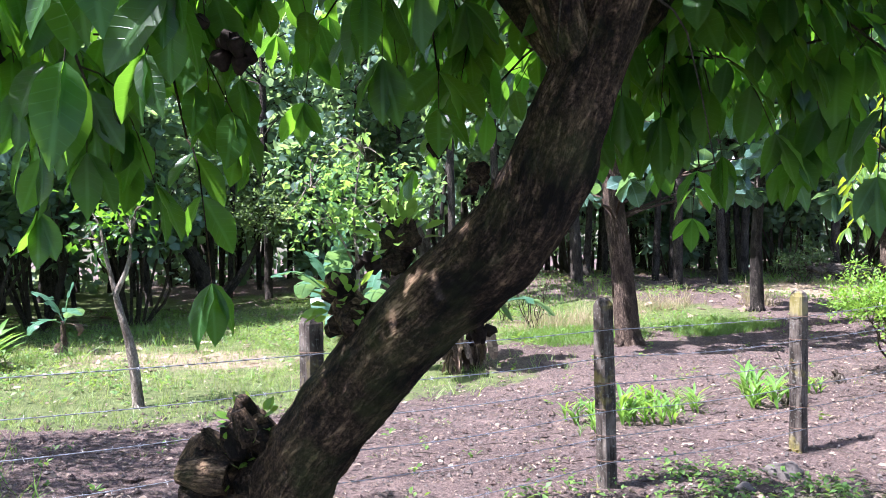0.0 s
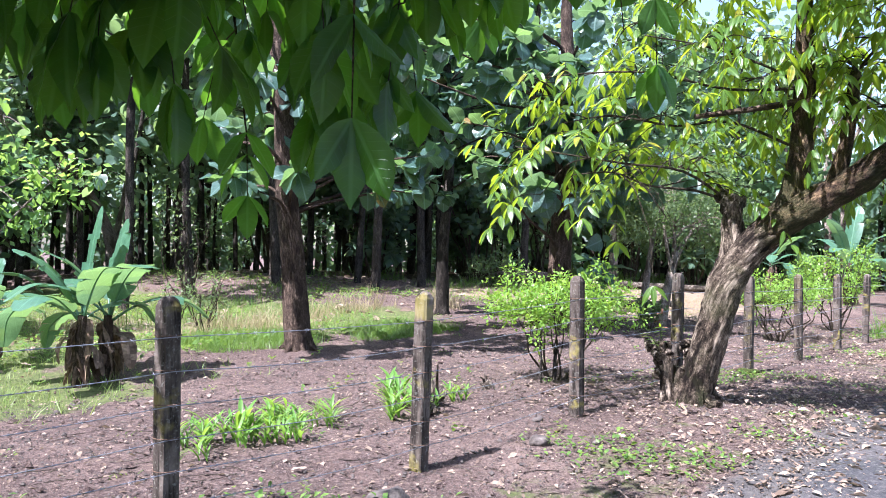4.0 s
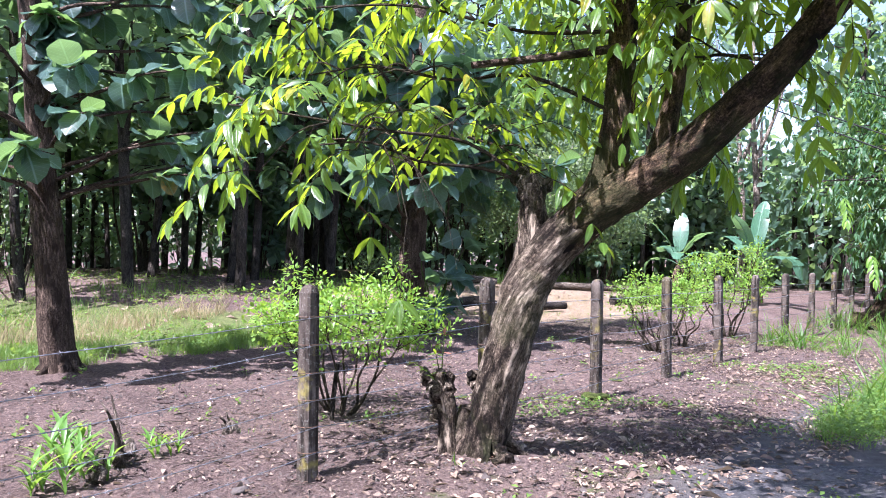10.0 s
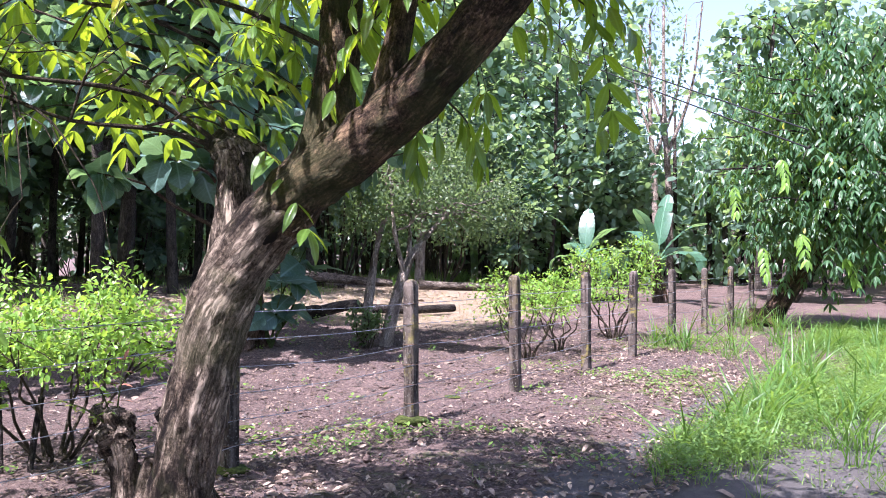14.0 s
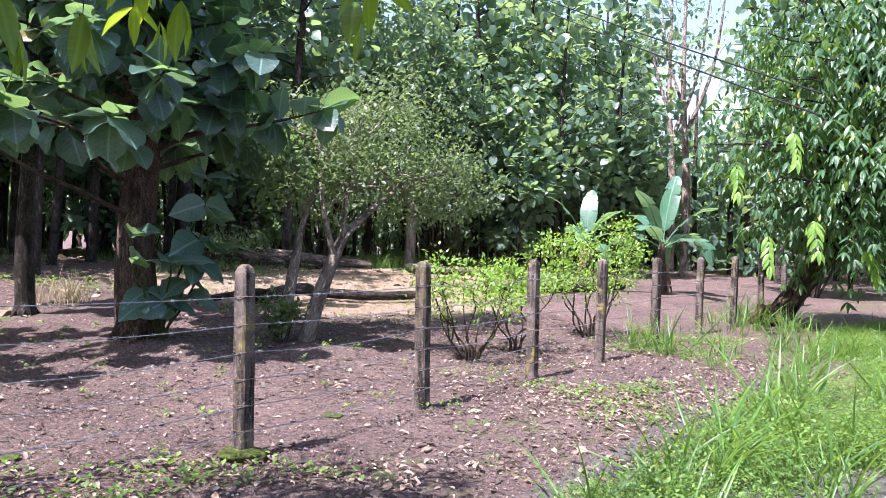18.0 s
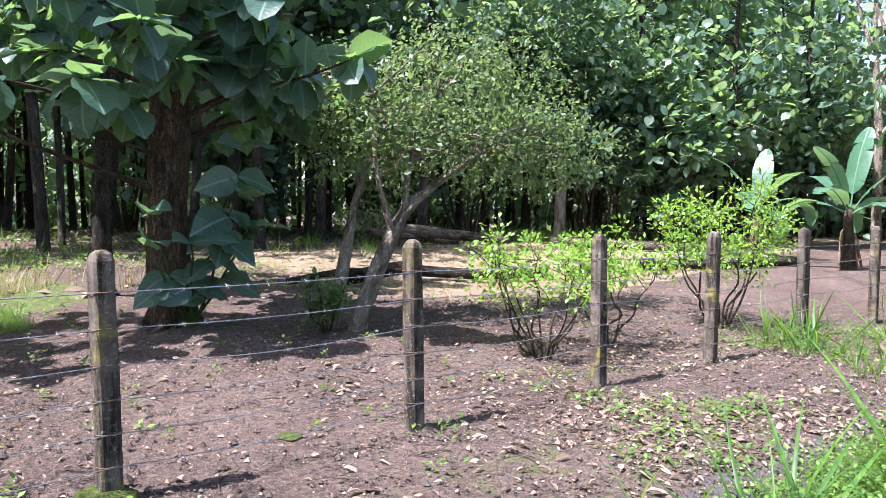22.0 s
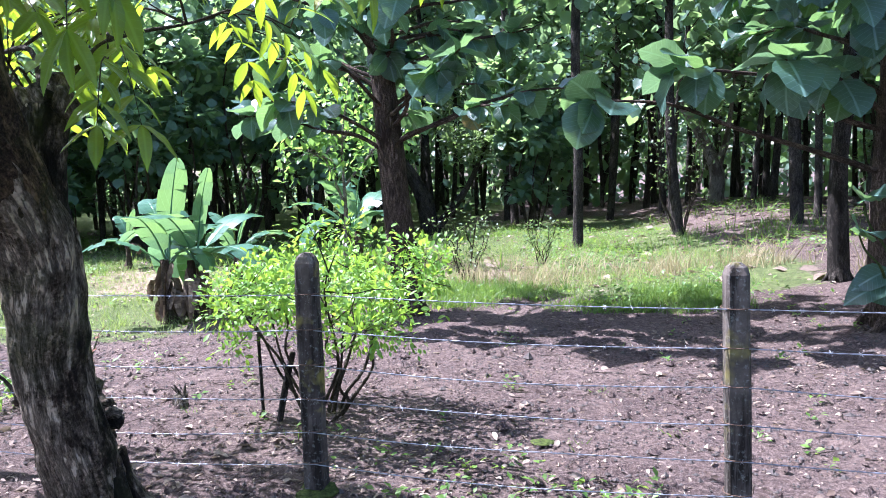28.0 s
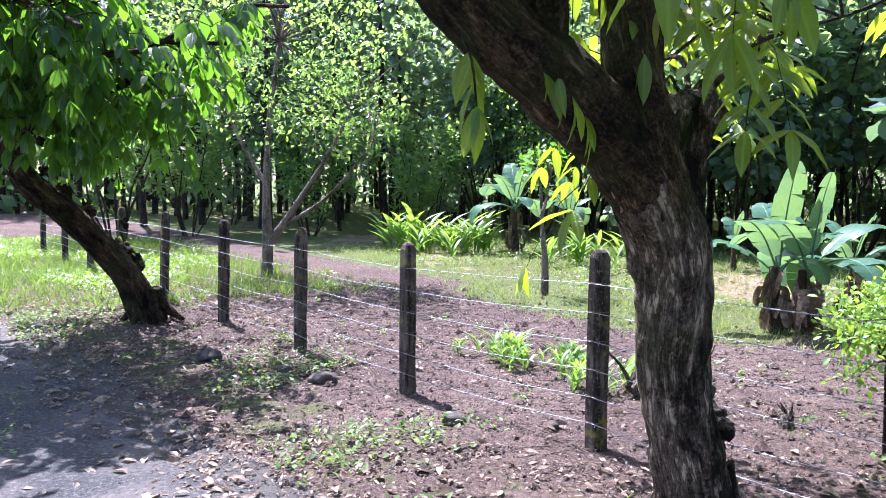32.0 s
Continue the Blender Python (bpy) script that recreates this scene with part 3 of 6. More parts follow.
def build_ground():
    xs, ys = steps(-700, 700, -7.0, 21.0, 0.11), steps(-300, 900, -5.0, 11.0, 0.11)
    ys = np.unique(np.r_[ys, np.arange(-2.40, -1.86, 0.02)])
    gx, gy = np.meshgrid(xs, ys)
    gz = lie(gx, gy)
    gz += 0.010 * rng.normal(size=gz.shape) * (np.hypot(gx - 6, gy - 1) < 18) * (np.abs(gy + 2.13) > 0.35)
    gz -= 0.15 * np.exp(-((gy + 2.13 + 0.05 * hills(gx, gx * 0, 1.6, 9)) / (0.045 + 0.025 * hills(gx, gx * 0, 3.0, 10) ** 2)) ** 2) * smoothstep(8.2, 8.8, gx) * smoothstep(24, 20, gx)
    v = np.stack([gx, gy, gz], -1).reshape(-1, 3)
    nx = len(xs)
    i = (np.arange(len(ys) - 1)[:, None] * nx + np.arange(nx - 1)).ravel()
    me = raw_mesh("ground", v, np.stack([i, i + 1, i + nx + 1, i + nx], 1))
    col = me.color_attributes.new("cover", 'FLOAT_COLOR', 'POINT')
    col.data.foreach_set("color", cover_at(v[:, 0], v[:, 1]).astype(np.float32).ravel())
    tagged(part("ground", me, SOIL), "purplish brown bare soil with grass patches and leaf litter", "ground", kind="structure")
    # the asphalt track along the fence, its edge crumbled
    n = 260
    x = np.linspace(-60, 8.6, n)
    edge = -2.25 - 0.12 * hills(x, x * 0, 1.2, 21) - 0.05 * hills(x, x * 0, 6, 22) - 2.8 * smoothstep(6.6, 8.6, x)
    rows = []
    for k, u in enumerate((0.0, 0.004, 0.03, 0.2, 0.4, 0.6, 0.8, 1.0)):
        yy = edge + (-6.6 - edge) * u
        top = lie(x, yy) + (-0.03 if k == 0 else 0.010 if k == 1 else 0.018) + 0.012 * math.sin(u * 3.1)
        rows.append(np.stack([x, yy, top], 1))
    v = np.concatenate(rows)
    i = (np.arange(7)[:, None] * n + np.arange(n - 1)).ravel()
    tagged(part("road", raw_mesh("road", v, np.stack([i, i + n, i + n + 1, i + 1], 1)), ASPHALT), "dark worn asphalt track with crumbling edge and dirt", "road", kind="structure")


build_ground()


# ---- fence ----
POSTS = [-13.6, -11.3, -9.1, -6.9, -4.65, -2.30, -0.15, 1.9, 4.09, 6.24, 8.44, 10.52, 12.59, 14.42, 16.47, 18.6, 20.8, 23.0, 25.2, 27.4]
WIRES = (1.11, 0.92, 0.73, 0.545, 0.365, 0.19)


def post_mesh():
    bm = bmesh.new()
    h = 0.058
    rings = [(-0.3, h, 0.014), (0.0, h, 0.014), (0.35, h * 0.98, 0.016), (0.7, h, 0.014), (1.05, h * 0.98, 0.016), (1.27, h * 0.97, 0.018), (1.305, h * 0.80, 0.022), (1.325, h * 0.45, 0.018)]
    loops = []
    for z, w, c in rings:
        pts = [(w, -w + c), (w, w - c), (w - c, w), (-w + c, w), (-w, w - c), (-w, -w + c), (-w + c, -w), (w - c, -w)]
        loops.append([bm.verts.new((x + rng.normal(0, 0.0016), y + rng.normal(0, 0.0016), z)) for x, y in pts])
    for a, b in zip(loops, loops[1:]):
        for i in range(8):
            bm.faces.new((a[i], a[(i + 1) % 8], b[(i + 1) % 8], b[i]))
    bm.faces.new(loops[-1])
    return bm


def build_fence():
    first = thing("fence_post", (0, 0, 0), "weathered grey concrete fence post with chamfered lichen-stained top", "fence post", "fence posts")
    part("shaft", post_mesh(), CONCRETE, first)
    tie = Tubes()
    ring = [(0.066 * math.cos(a) * 1.12, 0.066 * math.sin(a) * 1.12, 0) for a in np.linspace(0, 2 * np.pi, 13)]
    tie.add(ring, 0.0028, 5, smooth=1, cap=False)
    tie_me = tie.mesh("wire_tie")
    for z in WIRES:
        part("wire_tie", tie_me, RUST, first, "rusty wire tie", (0, 0, z))
    for k, x in enumerate(POSTS):
        m = pose(x, 0, float(lie(x, 0)) + 0.005, rng.normal(0, 0.6), rng.normal(0, 0.6), rng.normal(0, 3))
        if k == 0:
            first.matrix_basis = m
        else:
            copy_thing(first, m)
    for k, z in enumerate(WIRES):
        t = Tubes()
        x = np.arange(POSTS[0], POSTS[-1], 0.035)
        base = np.interp(x, POSTS, [float(lie(p, 0)) for p in POSTS]) + z
        u = np.interp(x, POSTS, np.arange(len(POSTS))) % 1
        base -= (0.012 + 0.006 * k) * np.sin(np.pi * u) * (1 + 0.6 * hills(x, x * 0 + k, 0.4, 50 + k))
        y = -0.066 + 0.004 * np.sin(x * 3 + k)
        for s in (0, math.pi):
            w = x * 55 + s
            t.add(np.stack([x, y + 0.0020 * np.cos(w), base + 0.0020 * np.sin(w)], 1), 0.0019, 4, smooth=1)
        for xb in np.arange(POSTS[0] + 0.07, POSTS[-1], 0.13):
            zb = np.interp(xb, x, base)
            a = rng.uniform(0, 3.14)
            for s in (-1, 1):
                d = np.array([0.006 * s, 0.014 * math.cos(a + s * 0.6), 0.014 * math.sin(a + s * 0.6)])
                c = np.array([xb, np.interp(xb, x, y), zb])
                t.add([c - d, c + d], 0.0013, 3, smooth=1)
        tagged(part("barbed_wire", t.mesh("barbed_wire"), WIRE), "taut galvanised barbed wire strung along concrete posts", "barbed wire", "fence wires")


build_fence()


# ---- trees by the road ----
def burl(t, at, r, way=(0, 0, 1), n=5):
    """A knotted outgrowth as a few overlapping stubs."""
    for _ in range(n):
        d = unit(np.asarray(way) + rng.normal(0, 0.6, 3))
        a = np.asarray(at) + rng.normal(0, r * 0.45, 3)
        t.add([a - d * r * 0.5, a, a + d * r * rng.uniform(0.6, 1.1)], [r * 0.5, r * rng.uniform(0.5, 0.75), r * 0.28], 9, 0.22, 3)


def flare(t, at, r, n=6, height=0.35):
    for k in range(n):
        a = 6.28 * k / n + rng.uniform(-0.3, 0.3)
        d = np.array([math.cos(a), math.sin(a), 0])
        p = np.asarray(at)
        t.add([p + d * r * 0.45 + (0, 0, height), p + d * r * 0.85 + (0, 0, height * 0.35), p + d * r * (1.4 + rng.uniform(0, 0.4)) + (0, 0, -0.04)], [r * 0.34, r * 0.30, r * 0.12], 8, 0.15, 3)


def twiggery(tubes, sprays, ends, size, pairs, droop, stalk=(0.25, 0.45), per=3, r=0.004):
    """From each branch path, drooping compound leaves."""
    for path in ends:
        path = np.asarray(path)
        tubes.add(path, [r * 2.2, r], 5, 0.05, 3)
        s = spline(path, 4)
        for t in np.linspace(0.3, 1.0, per):
            o = s[int(t * (len(s) - 1))]
            way = unit(unit(path[-1] - path[0]) + rng.normal(0, 0.75, 3) * (1, 1, 0.5))
            L = rng.uniform(*stalk)
            e = o + way * L + np.array([0, 0, -droop * L * 0.7])
            q = np.array([o, o + way * L * 0.5 + (0, 0, 0.04), e])
            tubes.add(q, [r, r * 0.45], 4, 0, 2, cap=False)
            sprays.pinnate(q, size, pairs, droop)


BURLS = [(-3.06, -1.0, 0.66), (-2.96, -1.05, 0.86), (-2.72, -1.55, 1.38), (-2.62, -1.8, 1.62), (-2.46, -2.05, 1.84)]


def build_tree_a():
    base = on(-2.7, -0.77)
    root = thing("leaning_tree", base, "leaning gnarled tree with mottled bark and large drooping leaves", "tree")
    b = np.array(base)
    P = np.array([(-2.86, -0.76, -0.12), (-2.85, -0.99, 0.42), (-2.76, -1.31, 0.85), (-2.57, -1.77, 1.32), (-2.38, -2.2, 1.68), (-2.31, -2.44, 2.1), (-2.22, -2.7, 2.7), (-2.1, -3.0, 3.4)])
    t = Tubes()
    t.add(P - b, [0.23, 0.182, 0.166, 0.156, 0.148, 0.118, 0.10, 0.08], 52, 0.05, 16, 0.055)
    flare(t, P[0] - b + (0, 0, 0.1), 0.24)
    for c, r, way, n in ((BURLS[0], 0.17, (-0.5, 0.2, 0.4), 22), (BURLS[1], 0.12, (-0.3, 0.2, 0.7), 18), (BURLS[2], 0.10, (-0.4, 0.3, 0.6), 16), (BURLS[3], 0.08, (-0.2, 0.3, 0.9), 10), (BURLS[4], 0.05, (-0.5, 0.3, 0.6), 7)):
        burl(t, np.array(c) - b, r * 0.8, way, n)
    part("trunk", t.mesh("trunk"), BARK_OLD, root)
    starts = [P[5], P[6], P[7], P[6], P[7]]
    goals = [(-0.6, -1.2, 2.75), (-3.9, -1.5, 3.0), (-0.3, -2.4, 3.2), (-3.4, -0.2, 3.5), (-2.2, -4.6, 4.2), (0.3, -1.4, 3.1), (-5.0, -0.9, 3.2), (-4.6, 0.6, 3.3), (-1.2, -0.3, 3.3), (0.5, -2.3, 3.0), (-1.6, 0.6, 3.9), (-3.2, -3.4, 4.4),
             (-2.6, -2.0, 4.7), (-1.8, -1.2, 4.5), (-2.4, -0.2, 4.6), (-1.2, -2.6, 4.2), (-0.6, -1.8, 3.9),
             # boughs added over the track, out of view, to shade the hanging leaves
             (-3.6, -4.6, 4.0), (-2.2, -5.6, 4.4), (-0.8, -4.4, 3.9), (-4.6, -3.6, 4.2), (0.2, -3.6, 4.0), (-1.4, -3.8, 3.6), (-3.0, -6.0, 4.8), (0.8, -4.8, 4.4), (-5.2, -4.8, 4.6)]
    sp = Sprays()
    for k, g in enumerate(goals):
        path = bent(starts[k % 5], g, 0.25, 6, 0.10)
        arm, ends = Tubes(), []
        arm.add(path - b, [0.06, 0.022], 9, 0.08, 4)
        s = spline(path, 4)
        for _ in range(13):
            o = s[int(rng.uniform(0.3, 1) * (len(s) - 1))]
            d = unit(rng.normal(size=3) * (1, 1, 0.35) + (0, 0, -0.05))
            L = rng.uniform(0.4, 0.95)
            ends.append(np.array([o, o + d * L * 0.5 + (0, 0, 0.05), o + d * L + (0, 0, -0.22 * L)]))
        twiggery(arm, sp, [p - b for p in ends], 0.205, 3, rng.uniform(0.2, 1.1), (0.2, 0.4), 3)
        part("branch", arm.mesh("branch"), BARK_OLD, root)
    low = []
    for x, y, z in ((-3.4, -2.6, 2.15), (-2.9, -2.9, 2.2), (-2.5, -2.2, 2.1), (-1.9, -2.3, 2.05), (-1.5, -1.9, 2.0), (-1.2, -2.4, 2.1), (-0.9, -2.1, 2.0), (-0.6, -2.3, 2.1), (-0.4, -1.8, 2.1), (-3.3, -1.8, 2.2), (-3.7, -1.5, 2.0), (-4.0, -1.2, 1.9), (-3.5, -0.9, 2.0), (-1.6, -1.4, 2.2), (-0.2, -2.2, 2.25), (-1.0, -1.5, 2.2), (-1.9, -1.2, 2.35), (-2.7, -2.5, 2.45), (-3.0, -1.4, 2.4)):
        o = np.array([x, y, z + 0.45]) + rng.normal(0, 0.12, 3)
        low.append(np.array([o + (0, 0, 0.35), o + rng.normal(0, 0.06, 3), o + (0, 0, -0.2) + rng.normal(0, 0.16, 3) * (1, 1, 0.3)]))
    for p in low:
        hang = Tubes()
        twiggery(hang, sp, [p - b], 0.225, 3, rng.uniform(0.6, 1.3), (0.16, 0.34), 4)
        part("hanging_twig", hang.mesh("hanging_twig"), STEM, root)
    _, sp = sp.split(lambda o: (o[:, 2] + b[2] < 2.75) & (o[:, 1] + b[1] < -2.75))
    near, rest = sp.split(lambda o: (o[:, 2] + b[2] < 2.42) & (o[:, 1] + b[1] < -1.3))
    crown = part("crown", rest.mesh("crown", LANCE), LEAF_A, root, "mid-green drooping leaves")
    single_leaves(near, crown, LEAF_A, 290)
    sprout = Sprays()
    for c in BURLS[:4]:
        n = 34
        d = unit(rng.normal(size=(n, 3)) + (-0.4, -0.4, 0.7))
        sprout.put(np.array(c) - b + d * 0.10, d, np.array([0, 0, 1]) + rng.normal(0, 0.4, (n, 3)), rng.uniform(0.03, 0.085, n))
    part("sprout_tuft", sprout.mesh("sprout_tuft", OVAL), LEAF_BUSH, root, "fresh green sprouts on the burl")["kind"] = "stuff"
    for x, y, z in ((-2.35, -0.9, 1.55), (-2.2, -1.3, 2.05), (-3.4, -2.0, 2.25), (-3.25, -1.95, 2.2), (-2.0, -1.3, 1.25), (-3.9, -1.2, 2.3)):
        f = Tubes()
        burl(f, (0, 0, 0), 0.045, (0, 0, -1), 7)
        part("dried_fruit", f.mesh("dried_fruit"), DARK, root, "black dried fruit cluster", (x - b[0], y - b[1], z - b[2]))


def single_leaves(sprays, parent, material, limit):
    """Large leaves near the walker, each a mesh of its own; what is past the limit stays joined."""
    o, a, n, s = (np.concatenate(x) for x in (sprays.o, sprays.a, sprays.n, sprays.s))
    if not len(o):
        return
    shapes = [leaves("leaf", np.zeros((1, 3)), [(0, 1, 0)], [(0, 0, 1)], [1.0], leaf_shape(w, f, d, v)) for w, f, d, v in (
        ([0.02, 0.24, 0.38, 0.45, 0.46, 0.40, 0.24, 0.0], 0.14, 0.18, 0.05), ([0.02, 0.28, 0.42, 0.46, 0.44, 0.35, 0.18, 0.0], 0.08, 0.32, 0.06), ([0.03, 0.22, 0.37, 0.43, 0.44, 0.36, 0.22, 0.0], 0.18, 0.10, 0.04))]
    if parent.get("slim"):
        shapes = [leaves("leaf", np.zeros((1, 3)), [(0, 1, 0)], [(0, 0, 1)], [1.0], leaf_shape(w, f, d, v)) for w, f, d, v in (
            ([0.02, 0.17, 0.26, 0.30, 0.30, 0.26, 0.16, 0.0], 0.16, 0.24, 0.05), ([0.02, 0.20, 0.28, 0.30, 0.28, 0.22, 0.12, 0.0], 0.10, 0.40, 0.06), ([0.02, 0.16, 0.25, 0.29, 0.28, 0.23, 0.14, 0.0], 0.20, 0.14, 0.04))]
    if parent.get("broad"):
        shapes = [leaves("leaf", np.zeros((1, 3)), [(0, 1, 0)], [(0, 0, 1)], [1.0], leaf_shape(w, f, d, v)) for w, f, d, v in (
            ([0.06, 0.46, 0.68, 0.78, 0.76, 0.60, 0.34, 0.0], 0.10, 0.32, 0.06), ([0.06, 0.50, 0.74, 0.80, 0.70, 0.52, 0.26, 0.0], 0.14, 0.22, 0.07), ([0.05, 0.42, 0.66, 0.74, 0.70, 0.58, 0.36, 0.0], 0.08, 0.42, 0.05))]
    for i in range(min(limit, len(o))):
        ax = unit(a[i])
        sd = unit(np.cross(ax, n[i]))
        nn = np.cross(sd, ax)
        ob = part("leaf", shapes[i % 3], material, parent)
        ob.matrix_basis = Matrix([(*(np.array([sd[r], ax[r], nn[r]]) * s[i]), o[i][r]) for r in range(3)] + [(0, 0, 0, 1)])
    if len(o) > limit:
        part("joined_leaves", leaves("joined_leaves", o[limit:], a[limit:], n[limit:], s[limit:], LANCE), material, parent)["kind"] = "stuff"


def build_tree_b():
    base = on(5.3, -0.6)
    b = np.array(base)
    root = thing("forked_tree", base, "forked leaning tree with peeling grey-brown bark and yellow-green leaves", "tree")
    P = np.array([(5.26, -0.54, -0.15), (5.30, -0.68, 0.35), (5.30, -0.84, 0.90), (5.37, -0.99, 1.44), (5.45, -1.34, 1.84), (5.49, -1.76, 2.10), (5.46, -2.22, 2.37), (5.46, -2.70, 2.80), (5.45, -3.10, 3.25), (5.4, -3.8, 4.0)])
    t = Tubes()
    t.add(P[:6] - b, [0.205, 0.174, 0.166, 0.178, 0.160, 0.12], 52, 0.05, 16, 0.055)
    limb = Tubes().add(P[3:] - b, [0.135, 0.164, 0.150, 0.130, 0.106, 0.088, 0.06], 52, 0.06, 16, 0.055)
    flare(t, (0, 0, 0.0), 0.205, 7, 0.32)
    U = np.array([(5.43, -1.14, 1.66), (5.53, -1.46, 2.09), (5.57, -1.56, 2.60), (5.58, -1.58, 3.2), (5.5, -1.6, 4.2)])
    limb.add(U - b, [0.15, 0.125, 0.11, 0.10, 0.07], 40, 0.05, 16, 0.055)
    S = np.array([(5.38, -1.00, 1.52), (5.40, -0.97, 1.86), (5.42, -0.95, 2.10)])
    t.add(S - b, [0.14, 0.105, 0.095], 22, 0.14, 6)
    V = np.array([(5.46, -1.88, 2.2), (5.54, -1.97, 2.65), (5.64, -2.02, 3.3)])
    limb.add(V - b, [0.085, 0.07, 0.05], 12, 0.1, 5)
    burl(t, S[-1] - b, 0.085, (0.1, 0.2, 0.8), 28)
    Q = np.array([(5.12, -0.44, -0.05), (5.12, -0.42, 0.35), (5.08, -0.38, 0.58)])
    t.add(Q - b, [0.10, 0.07, 0.075], 14, 0.16, 5)
    burl(t, Q[-1] - b, 0.085, (-0.2, 0.3, 0.5), 24)
    burl(t, Q[1] - b + (0.02, 0.05, 0.02), 0.07, (-0.3, 0.4, 0.2), 14)
    burl(t, np.array([5.35, -0.56, 0.60]) - b, 0.075, (0.05, 0.25, 0.4), 18)
    burl(t, np.array([5.2, -0.9, 0.08]) - b, 0.08, (-0.4, -0.6, 0.1), 6)
    part("trunk", t.mesh("trunk"), BARK_GREY, root)
    # the limb's darker bark holds the crown's shade as well as moss
    part("limb", limb.mesh("limb"), BARK_OLD, root, "forked upper limb, dark from mossy bark and painted-in crown shade")
    cut = Tubes()
    cut.add(np.array([(5.58, -1.57, 3.08), (5.2, -1.25, 2.98), (4.75, -0.85, 2.88)]) - b, [0.035, 0.028, 0.024], 9, 0.06, 4)
    part("cut_branch", cut.mesh("cut_branch"), BARK_TEAK, root, "pale sawn-off side branch")
    goals = [(S[-1], (4.3, 0.2, 2.35)), (S[-1], (3.8, 0.55, 2.6)), (S[-1], (5.6, 0.3, 2.7)), (U[2], (4.4, 0.4, 2.9)), (U[3], (4.0, 0.7, 3.3)), (U[3], (6.4, -0.4, 3.4)), (U[4], (5.8, 0.4, 4.2)), (U[4], (4.4, -0.4, 4.4)), (U[3], (4.6, -0.4, 3.7)),
             (P[7], (6.2, -1.6, 3.0)), (P[8], (5.9, -2.9, 3.9)), (P[8], (4.1, -2.6, 3.6)), (P[9], (5.2, -4.8, 4.2)), (P[9], (3.9, -4.2, 4.2)), (P[9], (6.4, -4.6, 4.2)), (P[9], (3.0, -5.0, 4.6)), (V[2], (6.2, -1.9, 3.3)), (P[9], (4.6, -5.6, 4.8)), (V[2], (6.6, -1.6, 3.6)), (V[2], (5.9, -2.8, 4.2)), (U[3], (6.6, -1.0, 3.1)), (U[4], (5.2, -2.2, 4.8)),
             # unseen high boughs, added only to throw shade on the limbs and track
             (P[8], (3.9, -2.5, 4.4)), (U[4], (3.6, -2.3, 4.8)), (P[9], (3.4, -2.9, 4.7)), (P[9], (4.3, -3.3, 5.0)), (U[4], (4.4, -2.6, 5.2)), (P[8], (4.5, -2.4, 4.4)), (P[8], (4.6, -2.8, 4.6)), (P[9], (3.9, -3.6, 4.6)), (P[8], (4.9, -2.5, 4.0)), (P[8], (4.2, -2.7, 4.0))]
    sp = Sprays()
    for s0, g in goals:
        path = bent(s0, g, 0.12, 5, 0.08)
        arm, ends = Tubes(), []
        arm.add(path - b, [0.016, 0.006], 7, 0.06, 4)
        s = spline(path, 4)
        for _ in range(8):
            o = s[int(rng.uniform(0.25, 1) * (len(s) - 1))]
            d = unit(rng.normal(size=3) * (1, 1, 0.4))
            L = rng.uniform(0.25, 0.6)
            ends.append(np.array([o, o + d * L * 0.5 + (0, 0, 0.05), o + d * L + (0, 0, -0.15 * L)]))
        twiggery(arm, sp, [p - b for p in ends], 0.19, 5, rng.uniform(0.15, 0.7), (0.36, 0.62), 2)
        part("branch", arm.mesh("branch"), STEM, root)
    # the sunward side of the lower trunk stays open
    def open_side(o):
        q = o + b
        k = (q[:, 2] - 0.9) / sun_way[2]
        return (np.abs(q[:, 1] - sun_way[1] * k + 0.75) < 0.42) & (np.abs(q[:, 0] - sun_way[0] * k - 5.25) < 0.75) & (q[:, 2] > 1.2)
    _, sp = sp.split(open_side)
    for o, d, size, pairs in (((5.47, -2.28, 2.27), (0.12, -0.05, -0.10), 0.17, 4), ((5.50, -2.10, 2.20), (0.15, 0.10, -0.06), 0.16, 4), ((5.60, -1.52, 2.56), (0.06, -0.06, -0.14), 0.18, 1)):
        o, d = np.array(o) - b, np.array(d)
        hang = Tubes().add([o, o + d, o + d * 1.5 + (0, 0, -0.10)], [0.006, 0.003], 5, 0, 3)
        part("hanging_twig", hang.mesh("hanging_twig"), STEM, root)
        sp.pinnate([o + d * 0.4, o + d, o + d * 1.5 + (0, 0, -0.10)], size, pairs, 1.1, 0.6)
    near, rest = sp.split(lambda o: (o[:, 2] + b[2] < 2.45))
    crown = part("crown", rest.mesh("crown", SLIM), LEAF_B, root, "yellow-green sunlit leaflets")
    crown["slim"] = True
    single_leaves(near, crown, LEAF_B, 290)
    foot = Q[-1] - b
    for d, mat, label in (((-0.26, 0.05, 0.20), LEAF_B, "yellow-green young shoot"), ((-0.12, -0.04, 0.26), LEAF_B, "yellow-green young shoot"), ((0.10, 0.05, 0.38), FLOWER, "reddish young shoot")):
        way = np.array(d)
        shoot = part("young_shoot", Tubes().add([foot - way * 0.1, foot + way * 0.5 + (0, 0, 0.03), foot + way], [0.006, 0.003], 5, 0, 3).mesh("young_shoot"), GREEN_STEM, root, label)
        tip = Sprays()
        tip.pinnate([foot + way * 0.2, foot + way * 0.6 + (0, 0, 0.02), foot + way], 0.075, 4, 0.3)
        part("leaflets", tip.mesh("leaflets", SLIM), mat, shoot)["kind"] = "stuff"


build_tree_a()
build_tree_b()


